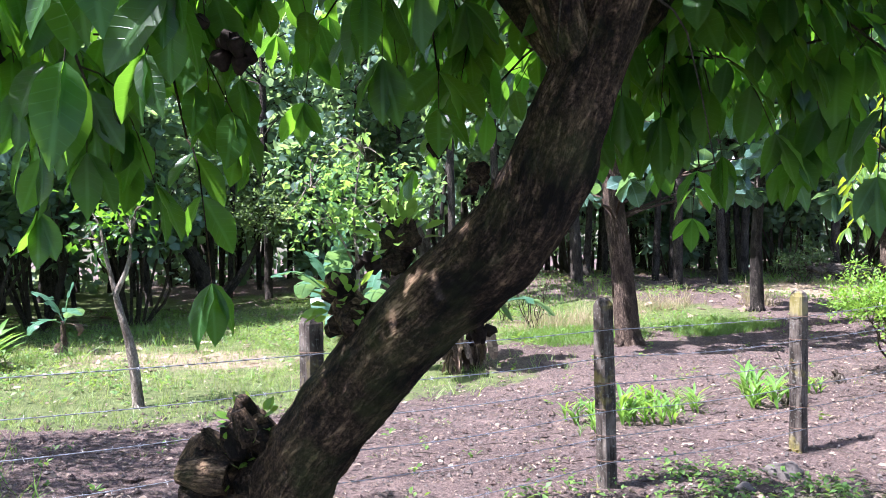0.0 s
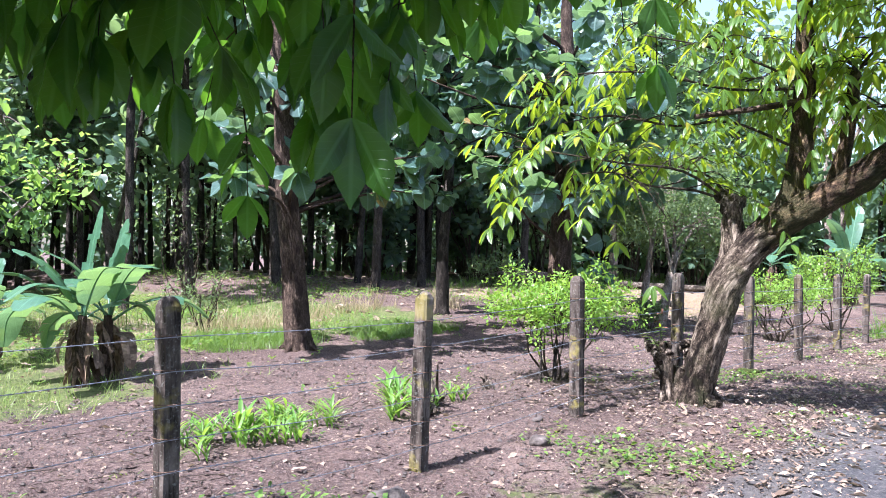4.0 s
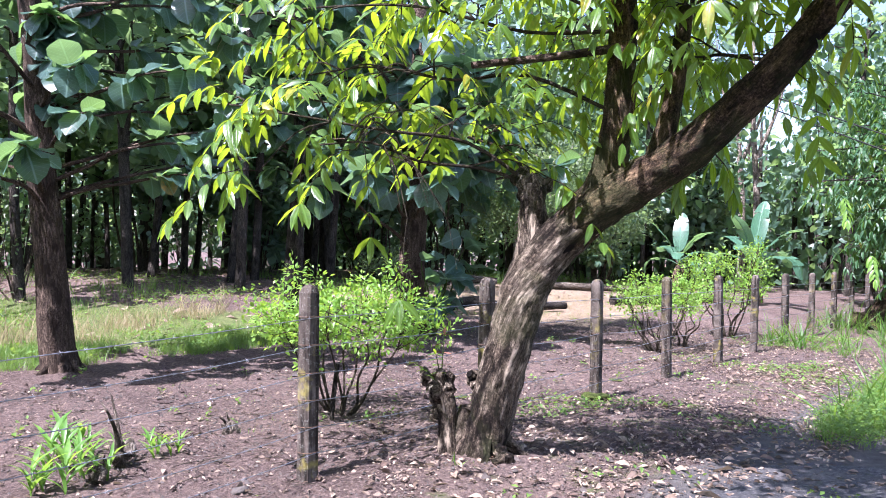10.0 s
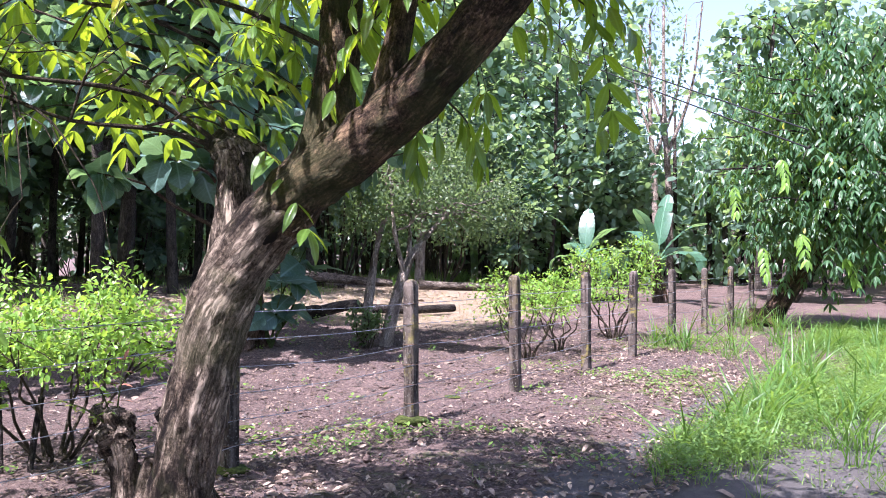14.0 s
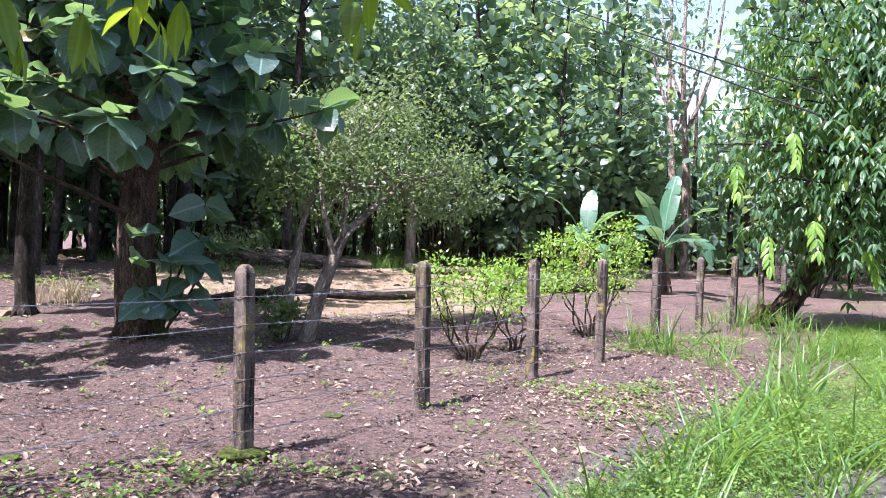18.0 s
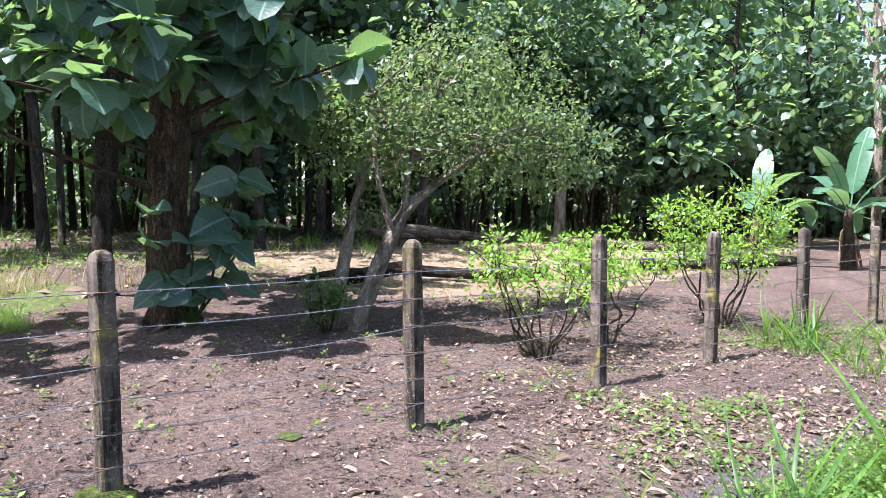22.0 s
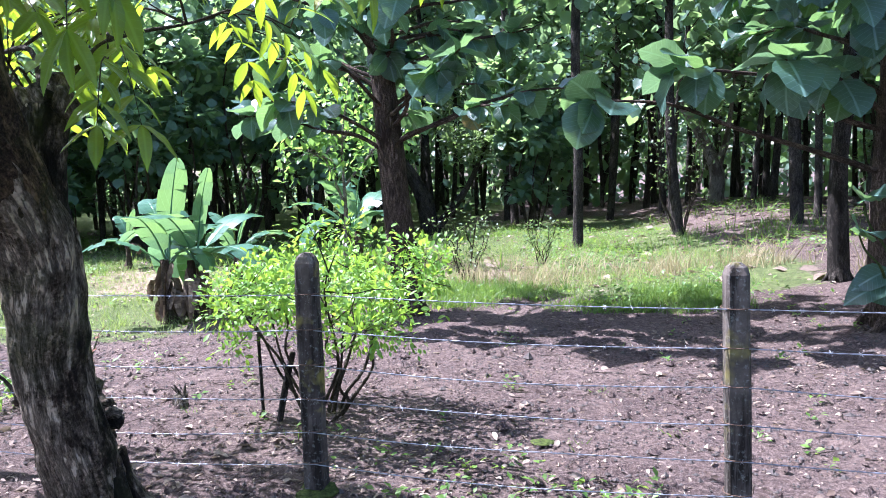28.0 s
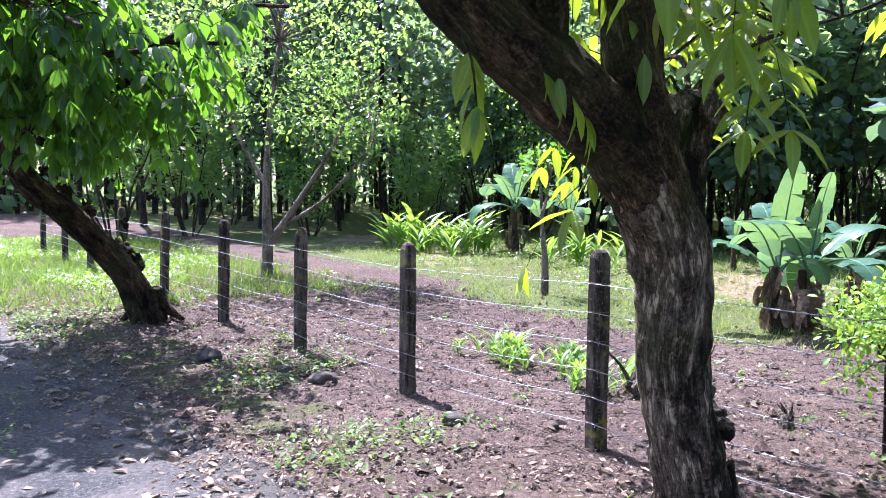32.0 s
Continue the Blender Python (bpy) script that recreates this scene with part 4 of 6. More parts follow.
def big_leaf_tree(name, at, height, r, shoots, size, label, leanto=(0, 0), bark_mat=None):
    """A teak: straight trunk, side branches with clusters of broad leaves at their ends."""
    base = on(*at)
    root = thing(name, base, label, "tree")
    t = Tubes()
    top = np.array([leanto[0], leanto[1], height])
    trunk = bent((0, 0, -0.1), top, 0, 7, 0.012)
    t.add(trunk, [r * 1.25, r, r * 0.92, r * 0.82, r * 0.7, r * 0.5, r * 0.3], 16, 0.06, 5)
    flare(t, (0, 0, 0), r * 1.15, 6, 0.3)
    part("trunk", t.mesh("trunk"), bark_mat or BARK_TEAK, root)
    sp = Sprays()
    for goal in shoots:
        g = np.asarray(goal, float)
        z0 = max(0.6, min(height * 0.95, g[2] - 0.25 * math.hypot(g[0], g[1])))
        o = np.array([np.interp(z0, trunk[:, 2], trunk[:, 0]), np.interp(z0, trunk[:, 2], trunk[:, 1]), z0])
        path = bent(o, g, 0.12, 5, 0.07)
        part("branch", Tubes().add(path, [0.035 * (0.5 + r * 2), 0.010], 7, 0.06, 4).mesh("branch"), bark_mat or BARK_TEAK, root)
        teak_cluster(sp, path[-1], unit(path[-1] - path[-2]), size)
        if rng.uniform() < 0.8:
            teak_cluster(sp, path[3], unit(path[-1] - path[2]), size * 0.9)
    part("crown", sp.mesh("crown", TEAK), LEAF_TEAK, root, "broad dull-green leaves")
    return root


def teak_cluster(sp, at, way, size, n=8):
    for k in range(n):
        a = 6.28 * k / n + rng.uniform(-0.5, 0.5)
        side = unit(np.cross(way, (0.1, 0.2, 1)))
        up = np.cross(side, way)
        d = way * rng.uniform(0.1, 0.9) + (side * math.cos(a) + up * math.sin(a)) * 0.9 + np.array([0, 0, -0.35])
        o = np.asarray(at) - way * rng.uniform(0, 0.35)
        sp.put(o, d, np.array([0, 0, 1.0]) + rng.normal(0, 0.3, 3), size * rng.uniform(0.6, 1.15))


def shoots_round(n, zlo, zhi, rad, seed, high=99):
    r = np.random.default_rng(seed)
    out = []
    for _ in range(n):
        a, z = r.uniform(0, 6.28), r.uniform(zlo, zhi)
        d = rad * r.uniform(0.45, 1.0)
        if z < high or math.cos(a) < 0.1:
            out.append((d * math.cos(a), d * math.sin(a), z))
    return out


big_leaf_tree("teak_tree", (5.36, 5.82), 8.0, 0.18, shoots_round(36, 2.7, 7.5, 2.3, 1) + shoots_round(20, 3.0, 6.5, 0.8, 11) + [(-1.8, -0.8, 2.5), (-1.2, -1.4, 2.6), (1.4, -1.0, 2.5), (2.2, -0.6, 2.7), (0.8, -1.8, 2.8), (-0.6, -1.6, 3.0)], 0.36, "teak tree with grey-brown trunk and broad leaves", (-0.8, 0.1))
# its high sunward shoots, mostly out of view, are added for ground shade
big_leaf_tree("teak_tree", (10.62, 4.4), 7.0, 0.23, shoots_round(50, 2.4, 5.6, 2.4, 2, 3.6) + shoots_round(22, 2.9, 5.0, 0.9, 12, 4.5) + [(-2.5, 0.0, 4.5), (-2.8, 0.8, 5.0), (-2.4, -0.6, 5.2), (-3.0, 1.5, 4.6), (-1.8, 0.5, 5.8), (-3.2, 0.2, 5.4), (-2.9, -0.9, 4.8), (-1.4, -1.5, 2.4), (-2.2, -0.9, 2.45), (-1.0, -1.8, 2.9), (0.6, -1.4, 3.0), (-3.0, -0.8, 2.2), (0.2, -1.9, 3.3)], 0.44, "stout teak tree with reddish bark and broad dark leaves")
big_leaf_tree("teak_tree", (11.0, 7.85), 10.0, 0.12, shoots_round(46, 3.0, 9.5, 1.9, 3) + shoots_round(30, 2.6, 7.5, 0.8, 13), 0.36, "slender dark-barked teak tree", (0.1, 0), BARK_DARK)


def big_leaf_sapling(at, label):
    """Coppice shoots with very large leaves at a trunk's foot."""
    base = on(*at)
    root = thing("teak_sapling", base, label, "sapling")
    sp = Sprays()
    for g in ((0.55, -0.10, 2.0), (0.42, -0.30, 1.45), (-0.55, -0.15, 1.25), (-0.62, -0.30, 0.95), (0.62, -0.2, 1.1), (-0.15, -0.35, 0.95)):
        p = bent((0, 0, 0), g, 0.0, 7, 0.04)
        part("stem", Tubes().add(p, [0.02, 0.008], 7, 0.05, 4).mesh("stem"), GREEN_STEM, root)
        for k, z in enumerate(np.linspace(0.62, 1.0, 2 if g[2] < 1.3 else 4)):
            o = p[int(z * 6)]
            a = rng.uniform(-0.5, 0.5) + 1.2 * (k % 2)
            for s in (0, 3.14):
                d = np.array([math.cos(a + s), -0.25 - 0.25 * abs(math.sin(a + s)), -0.25 + 0.45 * (z > 0.9)])
                sp.put(o, d, np.array([0, -0.6, 0.9]) + rng.normal(0, 0.35, 3), 0.46 * rng.uniform(0.75, 1.15))
    holder = part("foliage", leaves("foliage", [(0.35, -0.2, 1.88)], [(0, 0.3, 1)], [(0, -1, 0.2)], [0.2], TEAK), LEAF_TEAK, root)
    holder["broad"] = True
    single_leaves(sp, holder, LEAF_TEAK, 60)


big_leaf_sapling((10.66, 4.02), "coppice shoots with huge dark green leaves at a stump")


# ---- woodland behind ----
def wood_tree(seed, height, r, spread, low):
    global rng
    keep, rng = rng, np.random.default_rng(seed)
    root = thing("woodland_tree", (0, 0, -50), "slender plantation tree with dark straight trunk and leafy crown", "tree", "plantation trees")
    t = Tubes()
    p = bent((0, 0, -0.2), (rng.normal(0, 0.5), rng.normal(0, 0.5), height), 0, 7, 0.012)
    t.add(p, [r * 1.2, r, r * 0.95, r * 0.8, r * 0.6, r * 0.25], 9, 0.07, 3)
    sp = Sprays()
    for _ in range(40):
        z = rng.uniform(low, height)
        a, d = rng.uniform(0, 6.28), spread * rng.uniform(0.3, 1.0) * (1.1 - 0.5 * abs((z - low) / (height - low) - 0.45))
        o = np.array([np.interp(z, p[:, 2], p[:, 0]), np.interp(z, p[:, 2], p[:, 1]), z])
        e = o + np.array([d * math.cos(a), d * math.sin(a), 0.3 * d])
        t.add(bent(o, e, 0.1, 4, 0.06), [r * 0.3, r * 0.08], 5, 0, 2)
        for q in (0.55, 0.8, 1.0):
            c = o + (e - o) * q
            n = 6
            dd = unit(rng.normal(size=(n, 3)) + (0, 0, -0.3))
            sp.put(c + dd * 0.25 + rng.normal(0, 0.25, (n, 3)), dd, np.array([0, 0, 1]) + rng.normal(0, 0.5, (n, 3)), rng.uniform(0.24, 0.46, n))
    part("trunk", t.mesh("trunk"), BARK_DARK, root)
    part("crown", sp.mesh("crown", TEAK_FAR), LEAF_WOOD, root)
    rng = keep
    return root


def in_woods(x, y):
    edge = 18.5 + 1.5 * math.sin(x * 0.31) + 1.0 * math.sin(x * 0.83 + 1)
    edge += 5 * math.exp(-((x - 3) / 5) ** 2)
    if x < -13:
        edge -= 11 * min(1, (-13 - x) / 6)
    if x > 17:
        edge -= 1.5 * min(1, (x - 17) / 6)
    if x > 27:
        edge -= 18 * min(1, (x - 29) / 5) if x > 29 else 0
    return y > edge


def in_gap(x, y):
    """The break in the woods where the track's far end opens to the sky."""
    return x > 22 and abs((y + 4.3) - (x - 3.0) * 0.305) < 1.5 + 0.042 * (x - 3.0)


def build_woods():
    kinds = [wood_tree(100 + k, h, r, s, lo) for k, (h, r, s, lo) in enumerate(((13, 0.10, 2.3, 4.0), (15, 0.13, 2.7, 4.8), (11, 0.075, 2.0, 3.2), (14, 0.11, 2.5, 5.2), (12, 0.085, 2.2, 2.8)))]
    used = set()
    for gx in np.arange(-40, 50, 2.95):
        for gy in np.arange(-9, 46, 2.95):
            x, y = gx + rng.uniform(-1, 1), gy + rng.uniform(-1, 1)
            if not in_woods(x, y) or (math.hypot(x - 5, y) > 41):
                continue
            if in_gap(x, y):
                continue
            k = int(rng.integers(5))
            s = rng.uniform(0.85, 1.15)
            m = pose(*on(x, y), 0, 0, rng.uniform(0, 360))
            if k not in used:
                used.add(k)
                kinds[k].matrix_basis = m
            else:
                copy_thing(kinds[k], m)


build_woods()


def outliers():
    """Plantation trees standing in the grass before the rest."""
    models = [o for o in scene.objects if o.name.startswith("woodland_tree") and not o.parent][:5]
    tall = [models[1], models[3]]
    for k, (x, y) in enumerate(((13.9, 13.1), (14.4, 18.0), (19.5, 15.4), (19.9, 15.8), (16.8, 13.9), (9.6, 16.0), (12.2, 15.6), (7.2, 15.2), (17.6, 17.0), (16.0, 16.2), (21.5, 13.2))):
        copy_thing(tall[k % 2], pose(*on(x, y), 0, 0, 47 * k))


outliers()


def far_woods():
    """The woodland's far side, too deep to count."""
    v, t = Sprays(), Tubes()
    for _ in range(760):
        a = rng.uniform(-2.2, 1.9)
        d = rng.uniform(40, 62)
        x, y = 5 + d * math.sin(a), d * math.cos(a)
        if y < -14 or (x < 0 and -8 < y < 2):
            continue
        h = rng.uniform(9, 15) if not in_gap(x, y) else rng.uniform(6, 9.5)
        t.add([(x, y, -0.2), (x + rng.normal(0, 0.3), y, h * 0.5), (x + rng.normal(0, 0.5), y, h)], [0.16, 0.13, 0.05], 6, 0, 1)
        n = 120
        low = 0.22 if rng.uniform() < 0.3 else 0.0
        o = np.array([x, y, 0]) + np.stack([rng.normal(0, 1.3, n), rng.normal(0, 1.3, n), h * rng.uniform(low, 1.0, n)], 1)
        v.put(o, rng.normal(size=(n, 3)) + (0, 0, -0.4), np.array([0, -0.3, 1]) + rng.normal(0, 0.6, (n, 3)), rng.uniform(0.5, 0.95, n))
    root = thing("far_woods", (5, 48, 0), "dense dark green woodland beyond the plantation", "woods", kind="stuff")
    part("far_trunks", t.mesh("far_trunks"), BARK_DARK, root, at=(-5, -48, 0))["kind"] = "stuff"
    part("far_foliage", v.mesh("far_foliage", OVAL_FAR), LEAF_WOOD, root, at=(-5, -48, 0))["kind"] = "stuff"


def undergrowth(seed, at, radius, height, n, size, mat, label, name="undergrowth_shrub", shape=OVAL_FAR, group="", stems=6, stem_mat=None, bare=0.35):
    """A leafy shrub on several thin stems."""
    global rng
    keep, rng = rng, np.random.default_rng(seed)
    base = on(*at)
    root = thing(name, base, label, "shrub", group)
    s = Sprays()
    for k in range(stems):
        a = 6.28 * k / stems + rng.uniform(-0.4, 0.4)
        foot = np.array([0.10 * radius * math.cos(a), 0.10 * radius * math.sin(a), -0.03])
        head = np.array([radius * 0.75 * math.cos(a), radius * 0.75 * math.sin(a), height * rng.uniform(0.75, 1.0)])
        path = bent(foot, head, -0.05, 6, 0.10)
        st = Tubes()
        st.add(path, [0.009 + 0.005 * height, 0.004], 6, 0.08, 3)
        q = spline(path, 4)
        for _ in range(5):
            o = q[int(rng.uniform(bare, 1) * (len(q) - 1))]
            d = unit(rng.normal(size=3) + (0, 0, 0.6)) * radius * rng.uniform(0.3, 0.6)
            st.add(bent(o, o + d, 0.0, 4, 0.1), [0.006, 0.002], 4, 0, 2, cap=False)
            m = max(4, n // (stems * 6))
            for _ in range(2):
                c = o + d * rng.uniform(0.45, 1.0)
                dd = unit(rng.normal(size=(m // 2 + 1, 3)) + (0, 0, 0.25))
                s.put(c + dd * rng.uniform(0.02, 0.20, (len(dd), 1)) * radius, dd, np.array([0, 0, 1]) + rng.normal(0, 0.45, (len(dd), 3)), size * rng.uniform(0.6, 1.2, len(dd)))
        part("stem", st.mesh("stem"), stem_mat or STEM, root)
    m = n // 3
    p = blob_points(m, (0, 0, height * (0.62 + 0.2 * bare)), (radius, radius, height * (0.5 - 0.36 * bare)), 0.45)
    s.put(p, rng.normal(size=(m, 3)) + (0, 0, 0.2), np.array([0, 0, 1]) + rng.normal(0, 0.45, (m, 3)), size * rng.uniform(0.6, 1.2, m))
    part("foliage", s.mesh("foliage", shape), mat, root)
    rng = keep
    return root


def banana(at, height, spread, seed, n=7, dead=3, upright=1.0, wide=0.18):
    """A banana plant: slim sheathed stem, upright paddle leaves on stalks, shaggy dry strips hanging round the stem."""
    global rng
    keep, rng = rng, np.random.default_rng(seed)
    base = on(*at)
    root = thing("banana_plant", base, "banana plant with broad torn leaves and dry brown sheaths", "banana plant", "banana plants")
    hs = height * 0.42
    k0 = height / 2.2
    t = Tubes()
    t.add(bent((0, 0, -0.05), (rng.normal(0, 0.05), rng.normal(0, 0.05), hs), 0, 5, 0.02), [0.115 * k0, 0.085 * k0, 0.055 * k0], 12, 0.14, 4)
    part("stem", t.mesh("stem"), BARK_TEAK, root)
    for k in range(n):
        a = 2.4 * k + rng.uniform(-0.4, 0.4)
        L = spread * rng.uniform(0.75, 1.1)
        tilt = (0.16 + 1.15 * (k / max(1, n - 1)) ** 0.8) / upright + rng.uniform(-0.06, 0.08)
        d = np.array([math.cos(a), math.sin(a), 0])
        up = np.array([0, 0, 1.0])
        o = np.array([0, 0, hs * rng.uniform(0.86, 1.0)])
        pts, way = [o], tilt * 0.9
        for q in range(4):
            pts.append(pts[-1] + (d * math.sin(way) + up * math.cos(way)) * L * 0.27)
            way += tilt * (0.25 + 0.22 * q) * rng.uniform(0.7, 1.2)
        part("leaf", banana_leaf(pts, L * wide * rng.uniform(0.9, 1.12), 0.20), LEAF_BANANA, root)
    for k in range(dead):
        a = 2.4 * k + rng.uniform(-0.5, 0.5)
        d = np.array([math.cos(a), math.sin(a), 0])
        side = np.array([-d[1], d[0], 0])
        z = hs * rng.uniform(0.22, 0.98)
        r0 = (0.115 - 0.05 * z / hs) * k0
        L = min(z * 0.97, rng.uniform(0.22, 0.75) * hs)
        out = rng.uniform(0.0, 0.09) if k % 9 else rng.uniform(0.15, 0.3)
        sw = side * rng.normal(0, 0.07)
        o = np.array([0, 0, z]) + d * r0
        part("dead_leaf", banana_leaf([o, o + d * out * 0.7 + sw * 0.4 + (0, 0, 0.05 * out - 0.12 * L), o + d * out + sw + (0, 0, -0.55 * L), o + d * out * rng.uniform(0.6, 1.2) + sw * 1.6 + (0, 0, -0.95 * L)], rng.uniform(0.020, 0.050) if k % 9 else rng.uniform(0.06, 0.10), 0.0), BANANA_DRY, root, "brown withered leaf")
    rng = keep
    return root


def banana_leaf(mid, w, stalk=0.2):
    p = spline(np.array(mid, float), 5)
    n = len(p)
    tang = unit(np.gradient(p, axis=0))
    side = unit(np.cross(tang, (0.01, 0.02, 1)))
    side = unit(side * 0 + side[-1] + 0.35 * side)
    up = np.cross(side, tang)
    v, f, uv = [], [], []
    wid = w * np.clip(np.sin(np.pi * np.clip((np.arange(n) / (n - 1) - stalk) / (1.005 - stalk), 0, 1)) ** 0.42, 0, 1) + 0.008
    for s in (-1, 1):
        lift = rng.uniform(0.05, 0.3)
        i = 0
        while i < n - 1:
            run = int(rng.integers(1, 5))
            j = min(n - 1, i + run)
            drop = rng.uniform(-0.15, 0.25)
            b = len(v)
            for q in range(i, j + 1):
                for u in (0.0, 0.5, 1.0):
                    v.append(p[q] + side[q] * s * wid[q] * u + up[q] * wid[q] * (lift * u - (lift + drop) * u * u))
                    uv.append((0.5 + s * u * 0.45, q / n))
            for q in range(j - i):
                for u in range(2):
                    a = b + q * 3 + u
                    f += [(a, a + 1, a + 4), (a, a + 4, a + 3)]
            i = j
    k = len(v)
    ang = np.linspace(0, 2 * np.pi, 5, endpoint=False)
    for q in range(n):
        r = 0.02 * w / 0.3 * (1.2 - q / n)
        for g in ang:
            v.append(p[q] + side[q] * r * math.cos(g) + up[q] * r * (math.sin(g) - 0.6))
            uv.append((0.5, q / n))
    for q in range(n - 1):
        for g in range(5):
            a, c = k + q * 5 + g, k + q * 5 + (g + 1) % 5
            f += [(a, c, c + 5), (a, c + 5, a + 5)]
    return raw_mesh("leaf", np.array(v), np.array(f), np.array(uv))


far_woods()
# low growth under the plantation's edge
spots = []
while len(spots) < 24:
    x, y = rng.uniform(-26, 36), rng.uniform(9, 32)
    if in_woods(x, y - 0.5) and (x < -4 or x > 17) and all(math.hypot(x - a, y - c) > 2.2 for a, c in spots):
        spots.append((x, y))
models = [undergrowth(300 + k, spots[k], 1.1 + 0.2 * k, 1.6 + 0.5 * k, 420, 0.26, LEAF_WOOD, "dark green undergrowth shrub beneath plantation trees", group="undergrowth") for k in range(4)]
for k, (x, y) in enumerate(spots[4:]):
    copy_thing(models[k % 4], pose(*on(x, y), 0, 0, rng.uniform(0, 360)))

# leafy young trees where the woods meet the sunny field
EDGE = [(-14.5, 12.0), (-9.5, 17.0), (-13.0, 16.0), (-17, 9), (-19, 5.5), (-16.5, 2.5)]
young = [undergrowth(330 + k, EDGE[k], 1.7 + 0.3 * k, 4.0 + 1.1 * k, 2600, 0.19, LEAF_EDGE, "leafy young tree at the sunny woodland edge", "edge_tree", OVAL_FAR, "woodland edge trees", 7) for k in range(3)]
for k, (x, y) in enumerate(EDGE[3:]):
    copy_thing(young[k % 3], pose(*on(x, y), 0, 0, rng.uniform(0, 360)))

SHADE = [(18.5, 18.0), (21.5, 15.5), (24.5, 14.5), (29.0, 10.0), (31.5, 0.5), (30.0, -6.5), (33.0, -3.5), (27.5, 12.0), (16.0, 21.0), (35.0, 8.5), (30.0, 14.5), (-12.5, 18.0), (-9.5, 19.0), (-6.0, 17.5), (-3.0, 18.5), (-7.5, 14.8), (-4.2, 15.8), (-16.0, 16.0), (5.6, 21.5), (-0.6, 18.6), (20.0, 20.5), (24.0, 18.0)]
teal = [undergrowth(340 + k, SHADE[k], 1.8 + 0.3 * k, 5.5 + 1.6 * k, 2600, 0.30, LEAF_WOOD, "broad-leaved young teak hung with climbers at the woodland edge", "young_teak", TEAK_FAR, "woodland edge trees", 9) for k in range(3)]
for k, (x, y) in enumerate(SHADE[3:]):
    copy_thing(teal[k % 3], pose(*on(x, y), 0, 0, rng.uniform(0, 360)))

# bright bushes along the fence
undergrowth(41, (5.80, 1.38), 0.86, 1.26, 4600, 0.054, LEAF_BUSH, "bright lime-green bush on thin dark stems", "garden_bush", OVAL, "fence bushes", 10, None, 0.68)
undergrowth(42, (13.2, 1.2), 0.78, 1.18, 1500, 0.062, LEAF_BUSH, "lime-green bush with many bare lower stems", "garden_bush", OVAL_FAR, "fence bushes", 11, None, 0.72)
undergrowth(43, (14.3, 1.2), 0.65, 1.25, 1300, 0.062, LEAF_BUSH, "lime-green bush on two stout stems", "garden_bush", OVAL_FAR, "fence bushes", 6, None, 0.68)
undergrowth(44, (16.5, 1.1), 0.95, 1.75, 2300, 0.066, LEAF_BUSH, "tall lime-green bush spreading above the fence", "garden_bush", OVAL_FAR, "fence bushes", 9, None, 0.62)
undergrowth(45, (11.85, 3.2), 0.32, 0.6, 500, 0.085, LEAF_FINE, "small dark leafy shrub at a tree foot", "small_shrub", OVAL_FAR, "", 5)
undergrowth(46, (5.6, 8.9), 0.55, 1.2, 260, 0.07, LEAF_FINE, "thin twiggy shrub in the grass", "twiggy_shrub", OVAL_FAR, "", 8)
undergrowth(47, (9.65, 16.4), 1.3, 3.2, 120, 0.12, LEAF_FINE, "bare branching shrub with few leaves", "bare_shrub", OVAL_FAR, "", 7)
undergrowth(48, (6.6, 11.5), 0.4, 0.9, 160, 0.08, LEAF_FINE, "thin twiggy shrub in the grass", "twiggy_shrub", OVAL_FAR, "", 6)
undergrowth(49, (19.5, 13.0), 0.9, 1.1, 700, 0.12, LEAF_FINE, "rounded olive-green shrub beside fallen logs", "round_shrub", OVAL_FAR, "", 7)

banana((1.98, 5.82), 2.1, 1.3, 61, 7, 26)
banana((2.36, 5.9), 2.0, 1.3, 62, 7, 26)
banana((2.6, 12.2), 2.1, 1.6, 63, 8, 12)
banana((-2.8, 12.3), 1.5, 0.8, 64, 5, 2)
banana((1.7, 8.4), 1.8, 1.1, 69, 6, 20)
banana((-8.7, 10.9), 3.1, 1.6, 65, 8, 9)
banana((-8.0, 12.3), 2.6, 1.4, 66, 7, 12)
banana((26.0, 3.3), 3.3, 1.9, 67, 9, 8, 0.9, 0.14)
banana((27.8, 6.4), 3.2, 1.8, 68, 8, 8, 0.9, 0.14)


def strap_clump(at, height, n, seed, label, width=1.0):
    """A clump of upright strap-leaved shoots, each shoot a part."""
    global rng
    keep, rng = rng, np.random.default_rng(seed)
    root = thing("strap_leaf_plant", on(*at), label, "plant", "strap-leaved plants")
    for _ in range(n):
        s = Sprays()
        x, y = rng.normal(0, height * 0.42, 2)
        g = float(lie(at[0] + x, at[1] + y) - lie(*at))
        h = height * rng.uniform(0.6, 1.1)
        tip = np.array([x + rng.normal(0, 0.12 * h), y + rng.normal(0, 0.12 * h), g + h * 0.6])
        s.put((x, y, g - 0.02), tip - (x, y, g), (1, 0.2, 0), h * 0.7)
        for k in range(7):
            o = np.array([x, y, g]) + (tip - (x, y, g)) * (0.1 + 0.14 * k)
            a = rng.uniform(0, 6.28)
            s.put(o, np.array([math.cos(a) * 0.6, math.sin(a) * 0.6, 1.0]), np.array([-math.cos(a), -math.sin(a), 0.6]), h * rng.uniform(0.45, 0.8) * width)
        part("shoot", s.mesh("shoot", STRAP), LEAF_GINGER, root)
    rng = keep


